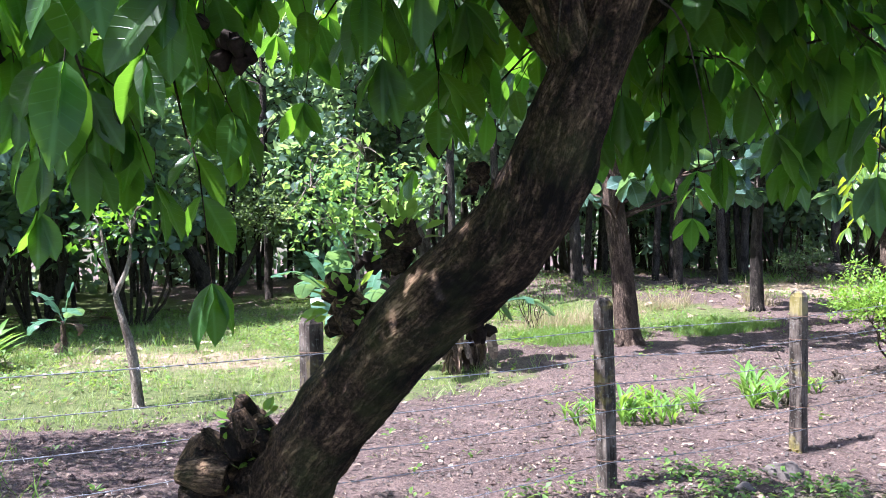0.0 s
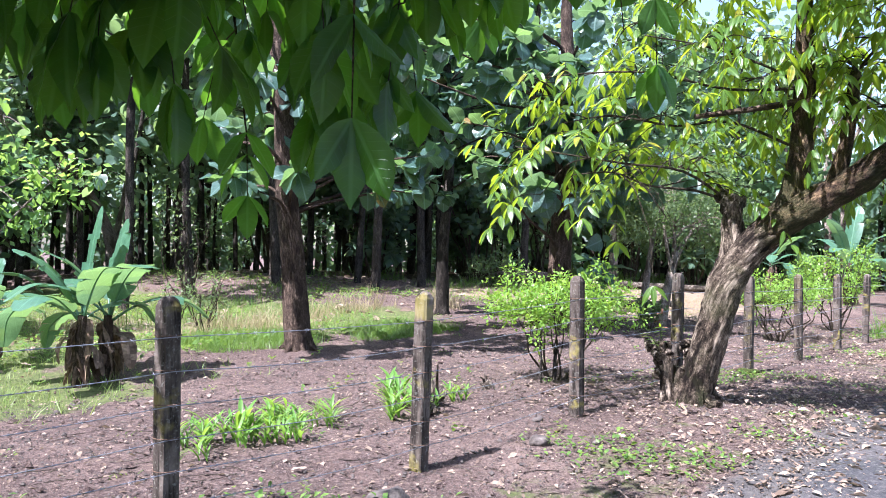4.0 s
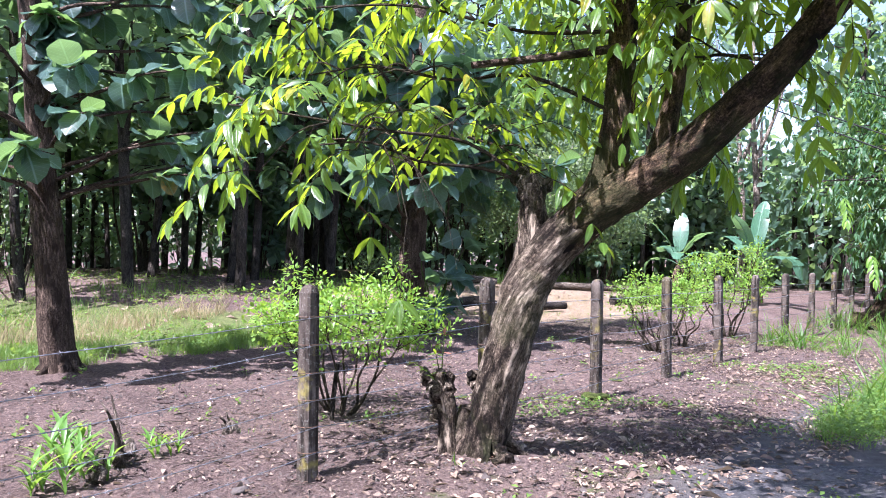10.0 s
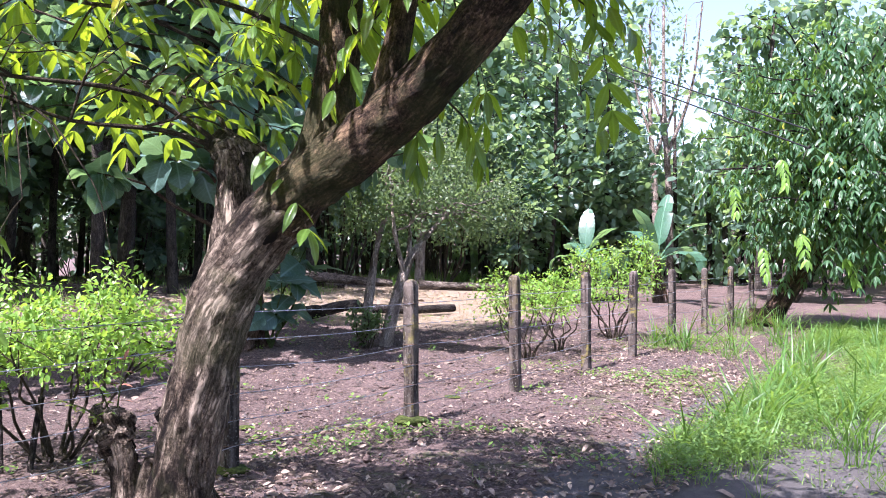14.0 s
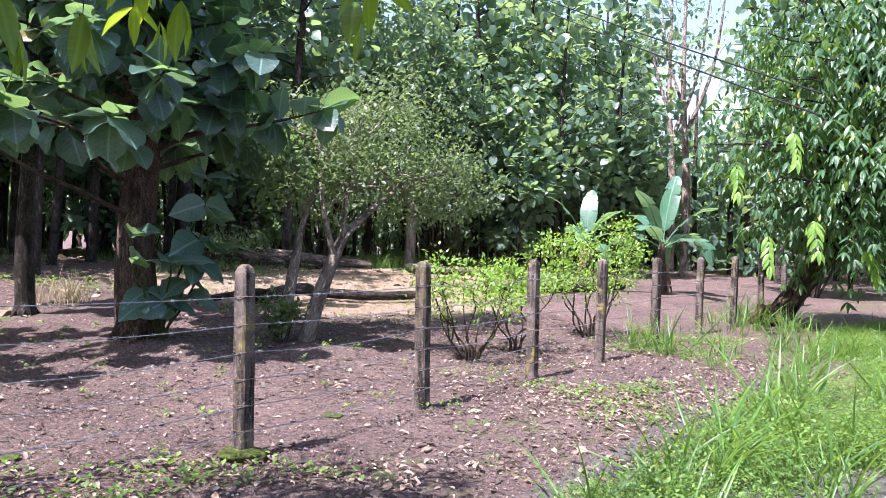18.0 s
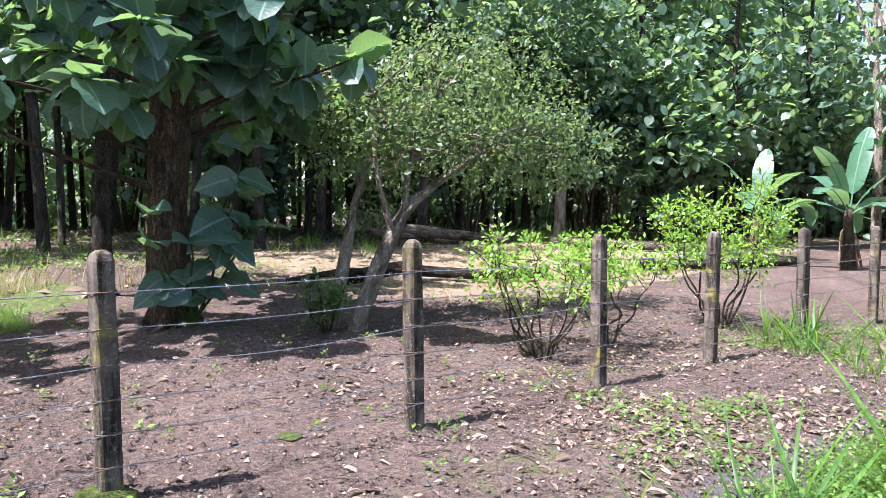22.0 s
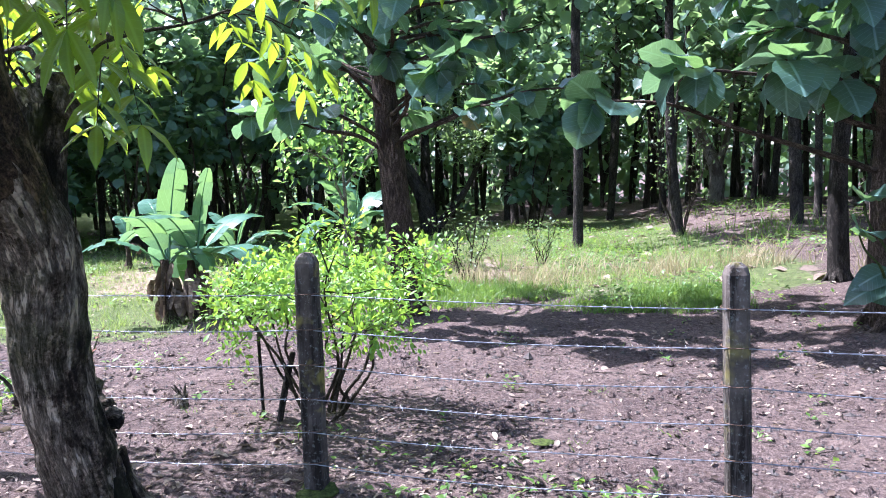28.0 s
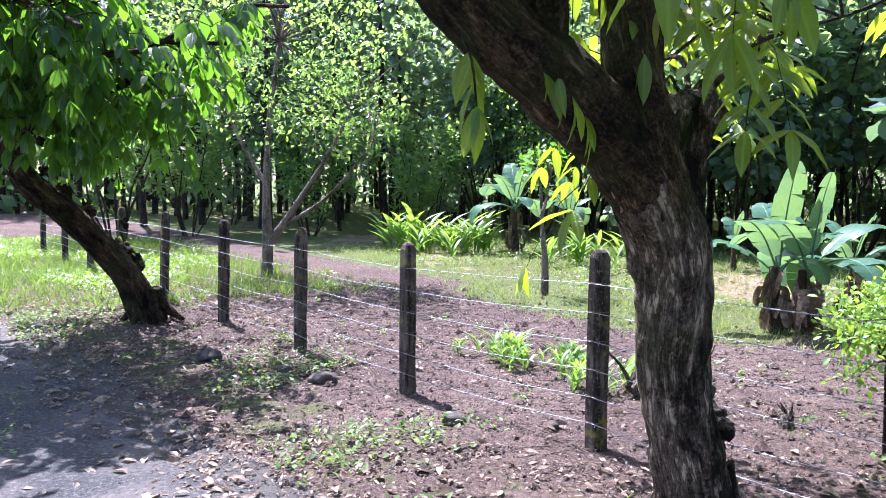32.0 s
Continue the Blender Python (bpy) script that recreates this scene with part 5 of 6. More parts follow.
for k, (x, y, h, n) in enumerate(((1.15, 1.8, 0.34, 9), (1.55, 1.55, 0.34, 10), (2.05, 1.85, 0.32, 10), (2.4, 1.6, 0.28, 6), (1.85, 1.4, 0.30, 7), (2.95, 1.12, 0.34, 6), (3.3, 1.3, 0.38, 7), (3.45, 1.75, 0.30, 4), (3.8, 1.2, 0.26, 4), (0.9, 1.4, 0.2, 3), (2.75, 2.1, 0.22, 3))):
    strap_clump((x, y), h, n, 70 + k, "low clump of bright green strap-leaved shoots in bare soil")
strap_clump((-10.9, 9.2), 1.15, 22, 90, "tall clump of sword-shaped green leaves", 1.1)
strap_clump((-9.6, 9.6), 1.1, 20, 91, "tall clump of sword-shaped green leaves", 1.1)
strap_clump((-5.4, 10.2), 0.9, 12, 92, "clump of sword-shaped green leaves by a banana", 1.1)
strap_clump((-4.4, 11.0), 0.9, 12, 93, "clump of sword-shaped green leaves by a banana", 1.1)


def crooked_tree(name, at, trunks, crown, n, size, bark_mat, leaf_mat, label, seed, twigs=40, shape=OVAL_FAR):
    """A small tree of given trunk paths, with fine twigs and leaves round crown ellipsoids."""
    global rng
    keep, rng = rng, np.random.default_rng(seed)
    root = thing(name, on(*at), label, "tree")
    t = Tubes()
    tips = []
    for path, r in trunks:
        path = np.array(path, float)
        t.add(path, [r, r * 0.8, r * 0.5, r * 0.3], 11, 0.09, 5)
        tips.append(path[-1]), tips.append(path[len(path) // 2])
    part("trunk", t.mesh("trunk"), bark_mat, root)
    b, s = Tubes(), Sprays()
    for c, rad, share in crown:
        for _ in range(int(twigs * share)):
            e = blob_points(1, c, rad, 0.5)[0]
            o = min(tips, key=lambda q: np.linalg.norm(q - e))
            b.add(bent(o, e, 0.1, 5, 0.12), [0.022, 0.004], 5, 0.05, 3, cap=False)
        m = int(n * share)
        k = max(1, m // 9)
        p = np.repeat(blob_points(k, c, rad, 0.35), 9, 0)
        d = unit(rng.normal(size=p.shape) + (0, 0, -0.2))
        s.put(p + d * size * 0.6 + rng.normal(0, 0.09, p.shape), d, np.array([0, 0, 1]) + rng.normal(0, 0.5, p.shape), size * rng.uniform(0.6, 1.2, len(p)))
    part("branchwork", b.mesh("branchwork"), bark_mat, root)["kind"] = "stuff"
    part("crown", s.mesh("crown", shape), leaf_mat, root)
    rng = keep


crooked_tree("crooked_tree", (12.2, 3.15), [([(0, 0, -0.1), (0.35, 0.05, 0.65), (0.78, 0.1, 1.3), (1.4, 0.2, 1.7), (2.2, 0.3, 2.1)], 0.115), ([(-0.1, 0.35, -0.1), (0.15, 0.4, 0.8), (0.35, 0.4, 1.6), (0.8, 0.4, 2.5)], 0.09), ([(0.78, 0.1, 1.3), (1.0, 0.2, 2.0), (1.6, 0.5, 2.8)], 0.045), ([(0.6, 0.05, 1.05), (0.4, 0.1, 1.8), (0.4, 0.2, 2.7)], 0.045)],
             [((1.7, 0.5, 2.65), (2.0, 1.4, 1.0), 0.5), ((0.6, 0.5, 2.4), (1.1, 1.0, 0.9), 0.2), ((3.2, 0.1, 2.3), (1.4, 0.9, 0.65), 0.22), ((2.4, 0.3, 3.5), (1.2, 0.9, 0.6), 0.08)], 11000, 0.085, BARK_PALE, LEAF_FINE, "crooked small tree with pale trunks and fine olive foliage", 81, 70)
crooked_tree("pale_forked_tree", (-6.85, 2.7), [([(0, 0, -0.1), (0.06, 0.0, 0.7), (0.0, 0, 1.6), (-0.05, 0.1, 3.0), (0.2, 0.2, 4.5)], 0.12), ([(0.05, 0.0, 0.6), (0.45, 0.35, 1.3), (1.0, 0.7, 2.2), (1.6, 1.0, 3.2)], 0.085), ([(0.3, 0.25, 1.0), (0.9, 0.9, 1.6), (1.5, 1.5, 2.6)], 0.05), ([(-0.02, 0, 1.8), (-0.7, -0.3, 2.8), (-1.2, -0.5, 3.8)], 0.05)],
             [((0.3, 0.3, 4.6), (2.8, 2.4, 1.7), 0.75), ((1.2, 0.9, 3.2), (1.4, 1.2, 0.9), 0.25)], 4200, 0.12, BARK_PALE, LEAF_EDGE, "pale forked tree with thin open crown", 82, 70)
crooked_tree("slim_leaning_tree", (-2.4, 5.9), [([(0, 0, -0.1), (-0.06, 0.05, 0.6), (-0.2, 0.1, 1.2), (-0.35, 0.2, 1.9)], 0.075), ([(-0.25, 0.12, 1.35), (-0.1, 0.1, 1.7), (-0.05, 0.1, 2.1)], 0.04)],
             [((-0.3, 0.2, 2.3), (0.5, 0.5, 0.4), 1.0)], 200, 0.14, BARK_PALE, LEAF_A, "slim leaning trunk with cut top and few leaves", 83, 10)
crooked_tree("slender_sapling", (2.7, 11.2), [([(0, 0, -0.1), (0.05, 0, 1.2), (0.0, 0.05, 2.6), (0.2, 0.1, 4.0)], 0.05), ([(0.02, 0, 1.4), (-0.4, 0.1, 2.3), (-0.9, 0.2, 3.1)], 0.03), ([(0.02, 0, 1.7), (0.6, 0.1, 2.4), (1.1, 0.1, 2.9)], 0.03)],
             [((0.0, 0, 3.0), (1.7, 1.2, 1.2), 1.0)], 900, 0.2, BARK_PALE, LEAF_EDGE, "slender pale sapling with sunlit open foliage", 87, 46)
crooked_tree("old_spreading_tree", (2.2, 22.0), [([(0, 0, -0.1), (-0.4, 0, 1.5), (-1.6, 0.2, 3.2), (-2.8, 0.4, 5.0)], 0.32), ([(0.2, 0, 0.3), (1.2, 0, 1.6), (2.0, 0.1, 3.4)], 0.16)],
             [((-1.5, 0, 5.0), (3.0, 2.0, 1.6), 0.6), ((2.0, -0.5, 3.2), (1.8, 1.5, 0.9), 0.4)], 5200, 0.16, BARK_DARK, LEAF_FINE, "old spreading tree with dark leaning trunk", 84, 60)
crooked_tree("lichened_tree", (11.6, 25.0), [([(0, 0, -0.1), (0, 0, 1.2), (-0.9, 0, 3.0), (-2.2, 0.1, 4.6)], 0.30), ([(0.1, 0, 1.2), (0.4, 0, 2.4), (0.6, 0, 4.2)], 0.14)],
             [((-1.0, 0, 5.4), (3.0, 2.0, 1.6), 1.0)], 4200, 0.18, BARK_PALE, LEAF_WOOD, "thick lichen-pale forked tree before the plantation", 85, 50)
crooked_tree("pale_trunk_tree", (26.3, 12.2), [([(0, 0, -0.1), (0.1, 0, 2.0), (0.05, 0, 4.5), (0.2, 0, 8.0)], 0.2)],
             [((0, 0, 6.5), (2.2, 2.2, 3.0), 1.0)], 4200, 0.26, BARK_PALE, LEAF_WOOD, "tall pale-trunked tree at the clearing edge", 86, 40)


def build_tree_d():
    """The big drooping tree further along the road."""
    base = on(21.4, -0.55)
    root = thing("drooping_tree", base, "large roadside tree with drooping glossy leaf sprays", "tree")
    t = Tubes()
    t.add([(0, 0, -0.1), (0.35, -0.5, 0.8), (0.7, -1.1, 1.8), (0.8, -1.6, 3.0), (0.9, -2.0, 5.0)], [0.26, 0.22, 0.2, 0.17, 0.1], 16, 0.08, 6)
    flare(t, (0, 0, 0), 0.3)
    part("trunk", t.mesh("trunk"), BARK_OLD, root)
    arms, sp = Tubes(), Sprays()
    for _ in range(150):
        d = unit(rng.normal(size=3) * (1, 1, 0.8) + (-0.3, -0.1, 0.1))
        g = np.array([-0.3, -1.5, 3.5]) + d * np.array([3.3, 3.0, 3.6]) * rng.uniform(0.5, 1.0)
        g[2] = max(g[2], 1.4)
        o = np.array([0.8, -1.6, np.clip(g[2] - 0.5, 1.9, 4.8)])
        path = bent(o, g, 0.35, 6, 0.08)
        arms.add(path, [0.035, 0.008], 6, 0.05, 3, cap=False)
        q = spline(path, 3)
        for _ in range(9):
            c = q[int(rng.uniform(0.45, 1) * (len(q) - 1))]
            w = unit(rng.normal(size=3) * (1, 1, 0.3))
            L = rng.uniform(0.5, 1.0)
            sp.pinnate(np.array([c, c + w * L * 0.6 + (0, 0, -0.05), c + w * L + (0, 0, -0.7 * L)]), rng.uniform(0.17, 0.25), 5, rng.uniform(0.3, 0.9))
    part("branchwork", arms.mesh("branchwork"), BARK_DARK, root)["kind"] = "stuff"
    part("crown", sp.mesh("crown", SLIM), LEAF_D, root, "glossy green drooping leaflets")
    for x, y, z, dx in ((-3.0, -0.6, 1.75, -0.7), (-2.7, -1.2, 2.0, -0.5), (-2.4, -1.9, 1.55, 0.3), (-3.1, -0.1, 2.9, -0.6), (-2.9, -0.9, 3.4, -0.5)):
        young = Sprays()
        young.pinnate([(x, y, z), (x + dx * 0.6, y - 0.1, z - 0.06), (x + dx, y - 0.2, z - 0.5)], 0.24, 8, 0.7, 0.7)
        part("young_spray", young.mesh("young_spray", SLIM), LEAF_BUSH, root, "fresh lime-green leaf spray")


build_tree_d()


def fallen_log(path, r, label, mat=None, seed=0):
    t = Tubes()
    p = np.array(path, float)
    p[:, 2] += lie(p[:, 0], p[:, 1])
    base = p[0].copy()
    root = thing("fallen_log", base, label, "log", "fallen logs")
    t.add(p - base, [r, r * 0.9, r * 0.7], 12, 0.12, 5)
    part("trunk", t.mesh("trunk"), mat or BARK_LOG, root)
    return root


fallen_log([(19.6, 13.6, 0.6), (20.8, 12.0, 0.42), (22.2, 10.4, 0.3)], 0.16, "bleached fallen log propped in the clearing")
fallen_log([(19.0, 12.4, 0.5), (21.0, 12.2, 0.2), (22.0, 12.2, 0.12)], 0.10, "bleached fallen log propped in the clearing")
fallen_log([(14.8, 7.2, 0.12), (15.6, 6.6, 0.32), (16.4, 6.9, 0.18), (17.4, 6.2, 0.15), (18.6, 5.9, 0.14)], 0.12, "dark crooked fallen branch on bare soil", BARK_DARK)
fallen_log([(13.8, 7.4, 0.10), (14.6, 6.8, 0.3), (15.4, 7.2, 0.15)], 0.06, "dark crooked fallen branch on bare soil", BARK_DARK)
fallen_log([(24.5, 11.0, 0.15), (26.4, 9.2, 0.15), (28.5, 7.4, 0.14)], 0.15, "long grey log lying at the clearing edge")
fallen_log([(22.0, 6.2, 0.12), (24.0, 5.2, 0.15), (26.5, 4.6, 0.12)], 0.14, "dark log lying at the clearing edge", BARK_DARK)

for k, (x, y) in enumerate(((38.5, 6.8), (40.2, 8.0))):
    crooked_tree("tall_bare_tree", (x, y), [([(0, 0, -0.1), (0.1, 0, 4.0), (0.0, 0.2, 8.0), (0.3, 0.3, 13.0)], 0.2), ([(0.05, 0.1, 6.0), (0.5, -0.9, 9.0), (0.6, -1.4, 13.0)], 0.1), ([(0.0, 0.1, 7.0), (0.3, 1.0, 9.5), (0.5, 1.5, 12.5)], 0.08)],
                 [((0.3, 0.2, 11.0), (1.4, 1.6, 3.2), 1.0)], 420, 0.24, BARK_PALE, LEAF_WOOD, "tall grey tree with few leaves against the sky", 95 + k, 26)


# ---- grass, litter and small things ----
def blades(name, label, spots, height, material, lean=0.35, width=1.0, category="grass", shape=BLADE):
    """Grass as one mesh of blades: spots are x, y and a height factor."""
    n = len(spots)
    z = lie(spots[:, 0], spots[:, 1])
    o = np.stack([spots[:, 0], spots[:, 1], z - 0.01], 1)
    a = np.stack([rng.normal(0, lean, n), rng.normal(0, lean, n), np.ones(n)], 1)
    h = height * spots[:, 2] * rng.uniform(0.5, 1.25, n)
    v, f, uv = shape
    v = v * (width, 1, 1)
    me = leaves(name, o, a, rng.normal(size=(n, 3)) * (1, 1, 0.1), h, (v, f, uv))
    return tagged(part(name, me, material), label, category, kind="stuff")


def patch(n, x0, x1, y0, y1, keep, tuft=7, spread=0.05):
    """Tufted random places inside a rectangle where keep(x, y) is over a random number."""
    k = n // tuft
    x, y = rng.uniform(x0, x1, k), rng.uniform(y0, y1, k)
    ok = keep(x, y) > rng.uniform(0, 1, k)
    x, y = np.repeat(x[ok], tuft), np.repeat(y[ok], tuft)
    s = np.repeat(rng.uniform(0.6, 1.2, ok.sum()), tuft)
    return np.stack([x + rng.normal(0, spread, len(x)), y + rng.normal(0, spread, len(x)), s], 1)


def field(x, y):
    return cover_at(x, y)[..., 0] * (0.35 + 0.65 * smoothstep(-0.2, 0.5, hills(x, y, 1.1, 31)))


def dry_field(x, y):
    return cover_at(x, y)[..., 1]


def verge(x, y):
    return smoothstep(-2.25, -2.5, y + 0.10 * hills(x, x * 0, 1.5, 8) - 0.06 * np.maximum(0, x - 12)) * smoothstep(7.6, 8.6, x + 0.2 * (y + 3))


def patchy(x, y):
    return verge(x, y) * (0.06 + 0.94 * smoothstep(-0.35, 0.35, hills(x, y, 1.9, 23)))


blades("field_grass", "short bright grass in the sunny field", patch(130000, -12, 10, 3.8, 20, field), 0.16, FIELD_GRASS, 0.4)
blades("grass_strip", "fresh green grass strip beneath the teak trees", patch(26000, 4.2, 9.6, 6.1, 8.2, lambda x, y: 0.85 * smoothstep(-0.5, 0.2, hills(x, y, 1.6, 5)) + 0 * x), 0.17, GRASS, 0.35)
blades("dry_field_grass", "straw-coloured dry grass in the clearing", patch(70000, -12, 24, 4.5, 17, dry_field), 0.13, STRAW, 0.5)
blades("tall_dry_grass", "tall dry seeding grass at the shade edge", patch(9000, 3.5, 12.5, 8.2, 11.5, lambda x, y: 0.8 * smoothstep(0.0, 0.6, hills(x, y, 1.2, 77)) + 0 * x, 9, 0.08), 0.42, STRAW, 0.25, 0.6)
blades("woodland_edge_grass", "green grass along the plantation edge", patch(30000, -14, 32, 11, 20, lambda x, y: 0.75 * smoothstep(0.1, 0.6, hills(x, y, 0.7, 41)) + 0 * x, 8, 0.12), 0.35, GRASS, 0.35)
blades("verge_grass", "lush green grass on the road verge", patch(130000, 7.4, 24, -6.0, -1.8, patchy, 9, 0.05), 0.20, GRASS, 0.45, 0.8)
blades("tall_verge_grass", "tall arching grass blades on the road verge", patch(1500, 8.4, 20, -4.6, -2.1, lambda x, y: verge(x, y) * smoothstep(-0.3, 0.4, hills(x, y, 2.2, 19)) * smoothstep(-4.6, -2.5, y), 14, 0.06), 0.52, TALL_GRASS, 0.26, 0.7, "grass", LONG_BLADE)
blades("fence_weeds", "sparse low weeds beside the fence", patch(16000, -9, 20, -2.0, 4.5, lambda x, y: 0.55 * smoothstep(0.35, 0.8, hills(x, y, 1.7, 15)) * smoothstep(2.5, -0.3, y) + 0.04, 8, 0.05), 0.07, GRASS, 0.8, 2.2)


def grass_clump(x, y, h):
    root = thing("grass_clump", on(x, y), "tall green grass clump at the verge edge", "grass clump", "verge grass clumps")
    n = 22
    o = np.stack([rng.normal(0, 0.07, n), rng.normal(0, 0.07, n), np.full(n, -0.02)], 1)
    a = np.stack([rng.normal(0, 0.28, n), rng.normal(0, 0.28, n), np.ones(n)], 1)
    v, f, uv = LONG_BLADE
    part("tuft", leaves("tuft", o, a, rng.normal(size=(n, 3)) * (1, 1, 0.1), h * rng.uniform(0.5, 1.2, n), (v * (0.95, 1, 1), f, uv)), TALL_GRASS, root)["kind"] = "stuff"


for x, y, h in ((10.0, -2.78, 0.62), (9.9, -2.42, 0.5), (10.7, -2.6, 0.6), (11.4, -2.9, 0.6), (12.2, -2.55, 0.66), (9.2, -2.75, 0.4), (13.1, -2.7, 0.6), (10.4, -3.3, 0.5), (14.2, -2.4, 0.6), (15.4, -2.3, 0.6)):
    grass_clump(x, y, h)
blades("ditch_grass", "sparse arching grass about the drooping tree", patch(3000, 14.5, 23, -2.4, 0.4, lambda x, y: 0.6 * smoothstep(0.0, 0.6, hills(x, y, 1.6, 57)) + 0 * x, 10, 0.07), 0.5, TALL_GRASS, 0.35, 0.8, "grass", LONG_BLADE)
blades("clearing_grass", "long green grass about the bananas at the clearing edge", patch(16000, 24, 33, 5.5, 15, lambda x, y: 0.8 * smoothstep(-0.1, 0.5, hills(x, y, 0.8, 58)) * smoothstep(4.5, 7.5, y - 0.15 * (x - 20)), 9, 0.1), 0.5, GRASS, 0.35, 0.9)


def herbs(name, label, spots, size, material, tall=0.09):
    """Low broad-leaved weeds: small rosettes."""
    n = len(spots)
    a = rng.uniform(0, 6.28, n)
    o = np.stack([spots[:, 0], spots[:, 1], lie(spots[:, 0], spots[:, 1]) + rng.uniform(0.005, tall, n) * spots[:, 2]], 1)
    d = np.stack([np.cos(a), np.sin(a), rng.uniform(0.1, 0.9, n)], 1)
    tagged(part(name, leaves(name, o, d, np.array([0, 0, 1]) + rng.normal(0, 0.25, (n, 3)), size * rng.uniform(0.5, 1.2, n), OVAL_FAR), material), label, "weeds", kind="stuff")


herbs("verge_herbs", "low broad-leaved herbs covering the verge", patch(250000, 7.4, 20, -6.0, -1.9, patchy, 10, 0.06), 0.038, GRASS, 0.26)
herbs("fence_herbs", "creeping low weeds among leaf litter by the fence", patch(56000, -10, 19, -2.3, 1.2, lambda x, y: 0.75 * smoothstep(0.15, 0.7, hills(x, y, 1.3, 16)) * smoothstep(1.0, -0.4, y), 9, 0.07), 0.055, GRASS)
blades("far_verge_weeds", "bright green weeds on the verge beyond the leaning tree", patch(42000, -18, -3.2, -2.2, 4.5, lambda x, y: smoothstep(-3.4, -5.2, x) * smoothstep(4.6, 2.0, y) * (0.5 + 0.5 * smoothstep(-0.4, 0.4, hills(x, y, 1.0, 29))), 7, 0.08), 0.22, GRASS, 0.5, 1.3)
herbs("far_verge_herbs", "leafy green weeds on the verge beyond the leaning tree", patch(26000, -18, -4.5, -1.2, 4.0, lambda x, y: 0.8 * smoothstep(-0.1, 0.5, hills(x, y, 0.9, 30)) + 0 * x, 10, 0.12), 0.10, LEAF_BUSH)
herbs("grass_patch_weeds", "low green weeds in the shaded grass before the plantation", patch(60000, -10, 16, 6.5, 24, lambda x, y: 0.75 * smoothstep(-0.3, 0.5, hills(x, y, 0.9, 52)) * smoothstep(17, 12, x + 0 * y), 9, 0.12), 0.085, GRASS, 0.16)
herbs("field_seedlings", "scattered seedlings on bare soil", patch(2600, -6, 18, 0.3, 6.5, lambda x, y: 0.5 + 0 * x, 7, 0.03), 0.06, GRASS)


herbs("track_side_weeds", "low weeds creeping over the far side of the track", patch(26000, -8, 6.4, -5.4, -2.7, lambda x, y: 0.8 * smoothstep(-2.7, -3.1, y + 0.12 * hills(x, x * 0, 1.4, 33)) * smoothstep(-0.2, 0.5, hills(x, y, 1.5, 34)), 9, 0.07), 0.05, GRASS)


def litter(name, label, n, x0, x1, y0, y1, keep, size, material, curl=0.5):
    x, y = rng.uniform(x0, x1, n), rng.uniform(y0, y1, n)
    ok = keep(x, y) > rng.uniform(0, 1, n)
    x, y = x[ok], y[ok]
    a = rng.uniform(0, 6.28, len(x))
    o = np.stack([x, y, lie(x, y) + rng.uniform(0.012, 0.03, len(x))], 1)
    d = np.stack([np.cos(a), np.sin(a), rng.normal(0, 0.18, len(x))], 1)
    shape = leaf_shape([0.03, 0.36, 0.46, 0.30, 0.0], curl * 0.35, 0.2, 0.12)
    tagged(part(name, leaves(name, o, d, np.array([0, 0, 1]) + rng.normal(0, 0.35, (len(x), 3)), size * np.clip(rng.lognormal(-0.45, 0.55, len(x)), 0.2, 2.2), shape), material), label, "leaf litter", kind="stuff")


litter("fence_leaf_litter", "pale and brown dry leaves strewn along the fence", 60000, -7, 20, -2.4, 3.2, lambda x, y: 0.08 + 0.6 * smoothstep(0.1, 0.7, hills(x, y, 1.0, 61)) * smoothstep(2.6, -0.6, y), 0.050, LEAF_DRY)
litter("leaf_drift", "drifts of pale curled dry leaves along the track edge", 44000, -7, 16, -2.7, 0.8, lambda x, y: (0.07 + 0.28 * smoothstep(-0.9, -1.5, y) + 0.65 * smoothstep(0.05, 0.8, hills(x, y, 1.5, 63))) * (0.35 + 0.65 * smoothstep(0.2, -1.0, y)), 0.054, LEAF_PALE, 1.0)
litter("track_side_litter", "brown dry leaves gathered on the far side of the track", 9000, -8, 7, -5.6, -2.6, lambda x, y: (0.15 + 0.85 * smoothstep(-0.2, 0.6, hills(x, y, 1.3, 64))) * smoothstep(-2.6, -3.0, y), 0.07, LEAF_PALE, 1.0)
litter("road_leaf_litter", "dry leaves blown onto the asphalt", 4200, -12, 9, -5.5, -2.0, lambda x, y: 0.10 + 0.8 * smoothstep(-3.0, -2.1, y), 0.10, LEAF_DRY)
litter("paddock_leaf_litter", "scattered dry leaves on bare soil", 12000, -6, 19, 0.5, 9, lambda x, y: 0.5 + 0.3 * hills(x, y, 0.9, 62), 0.045, LEAF_DRY)
litter("woodland_leaf_litter", "brown fallen leaves beneath the plantation", 9000, -14, 30, 8, 26, lambda x, y: 0.6 + 0 * x, 0.20, LEAF_DRY)


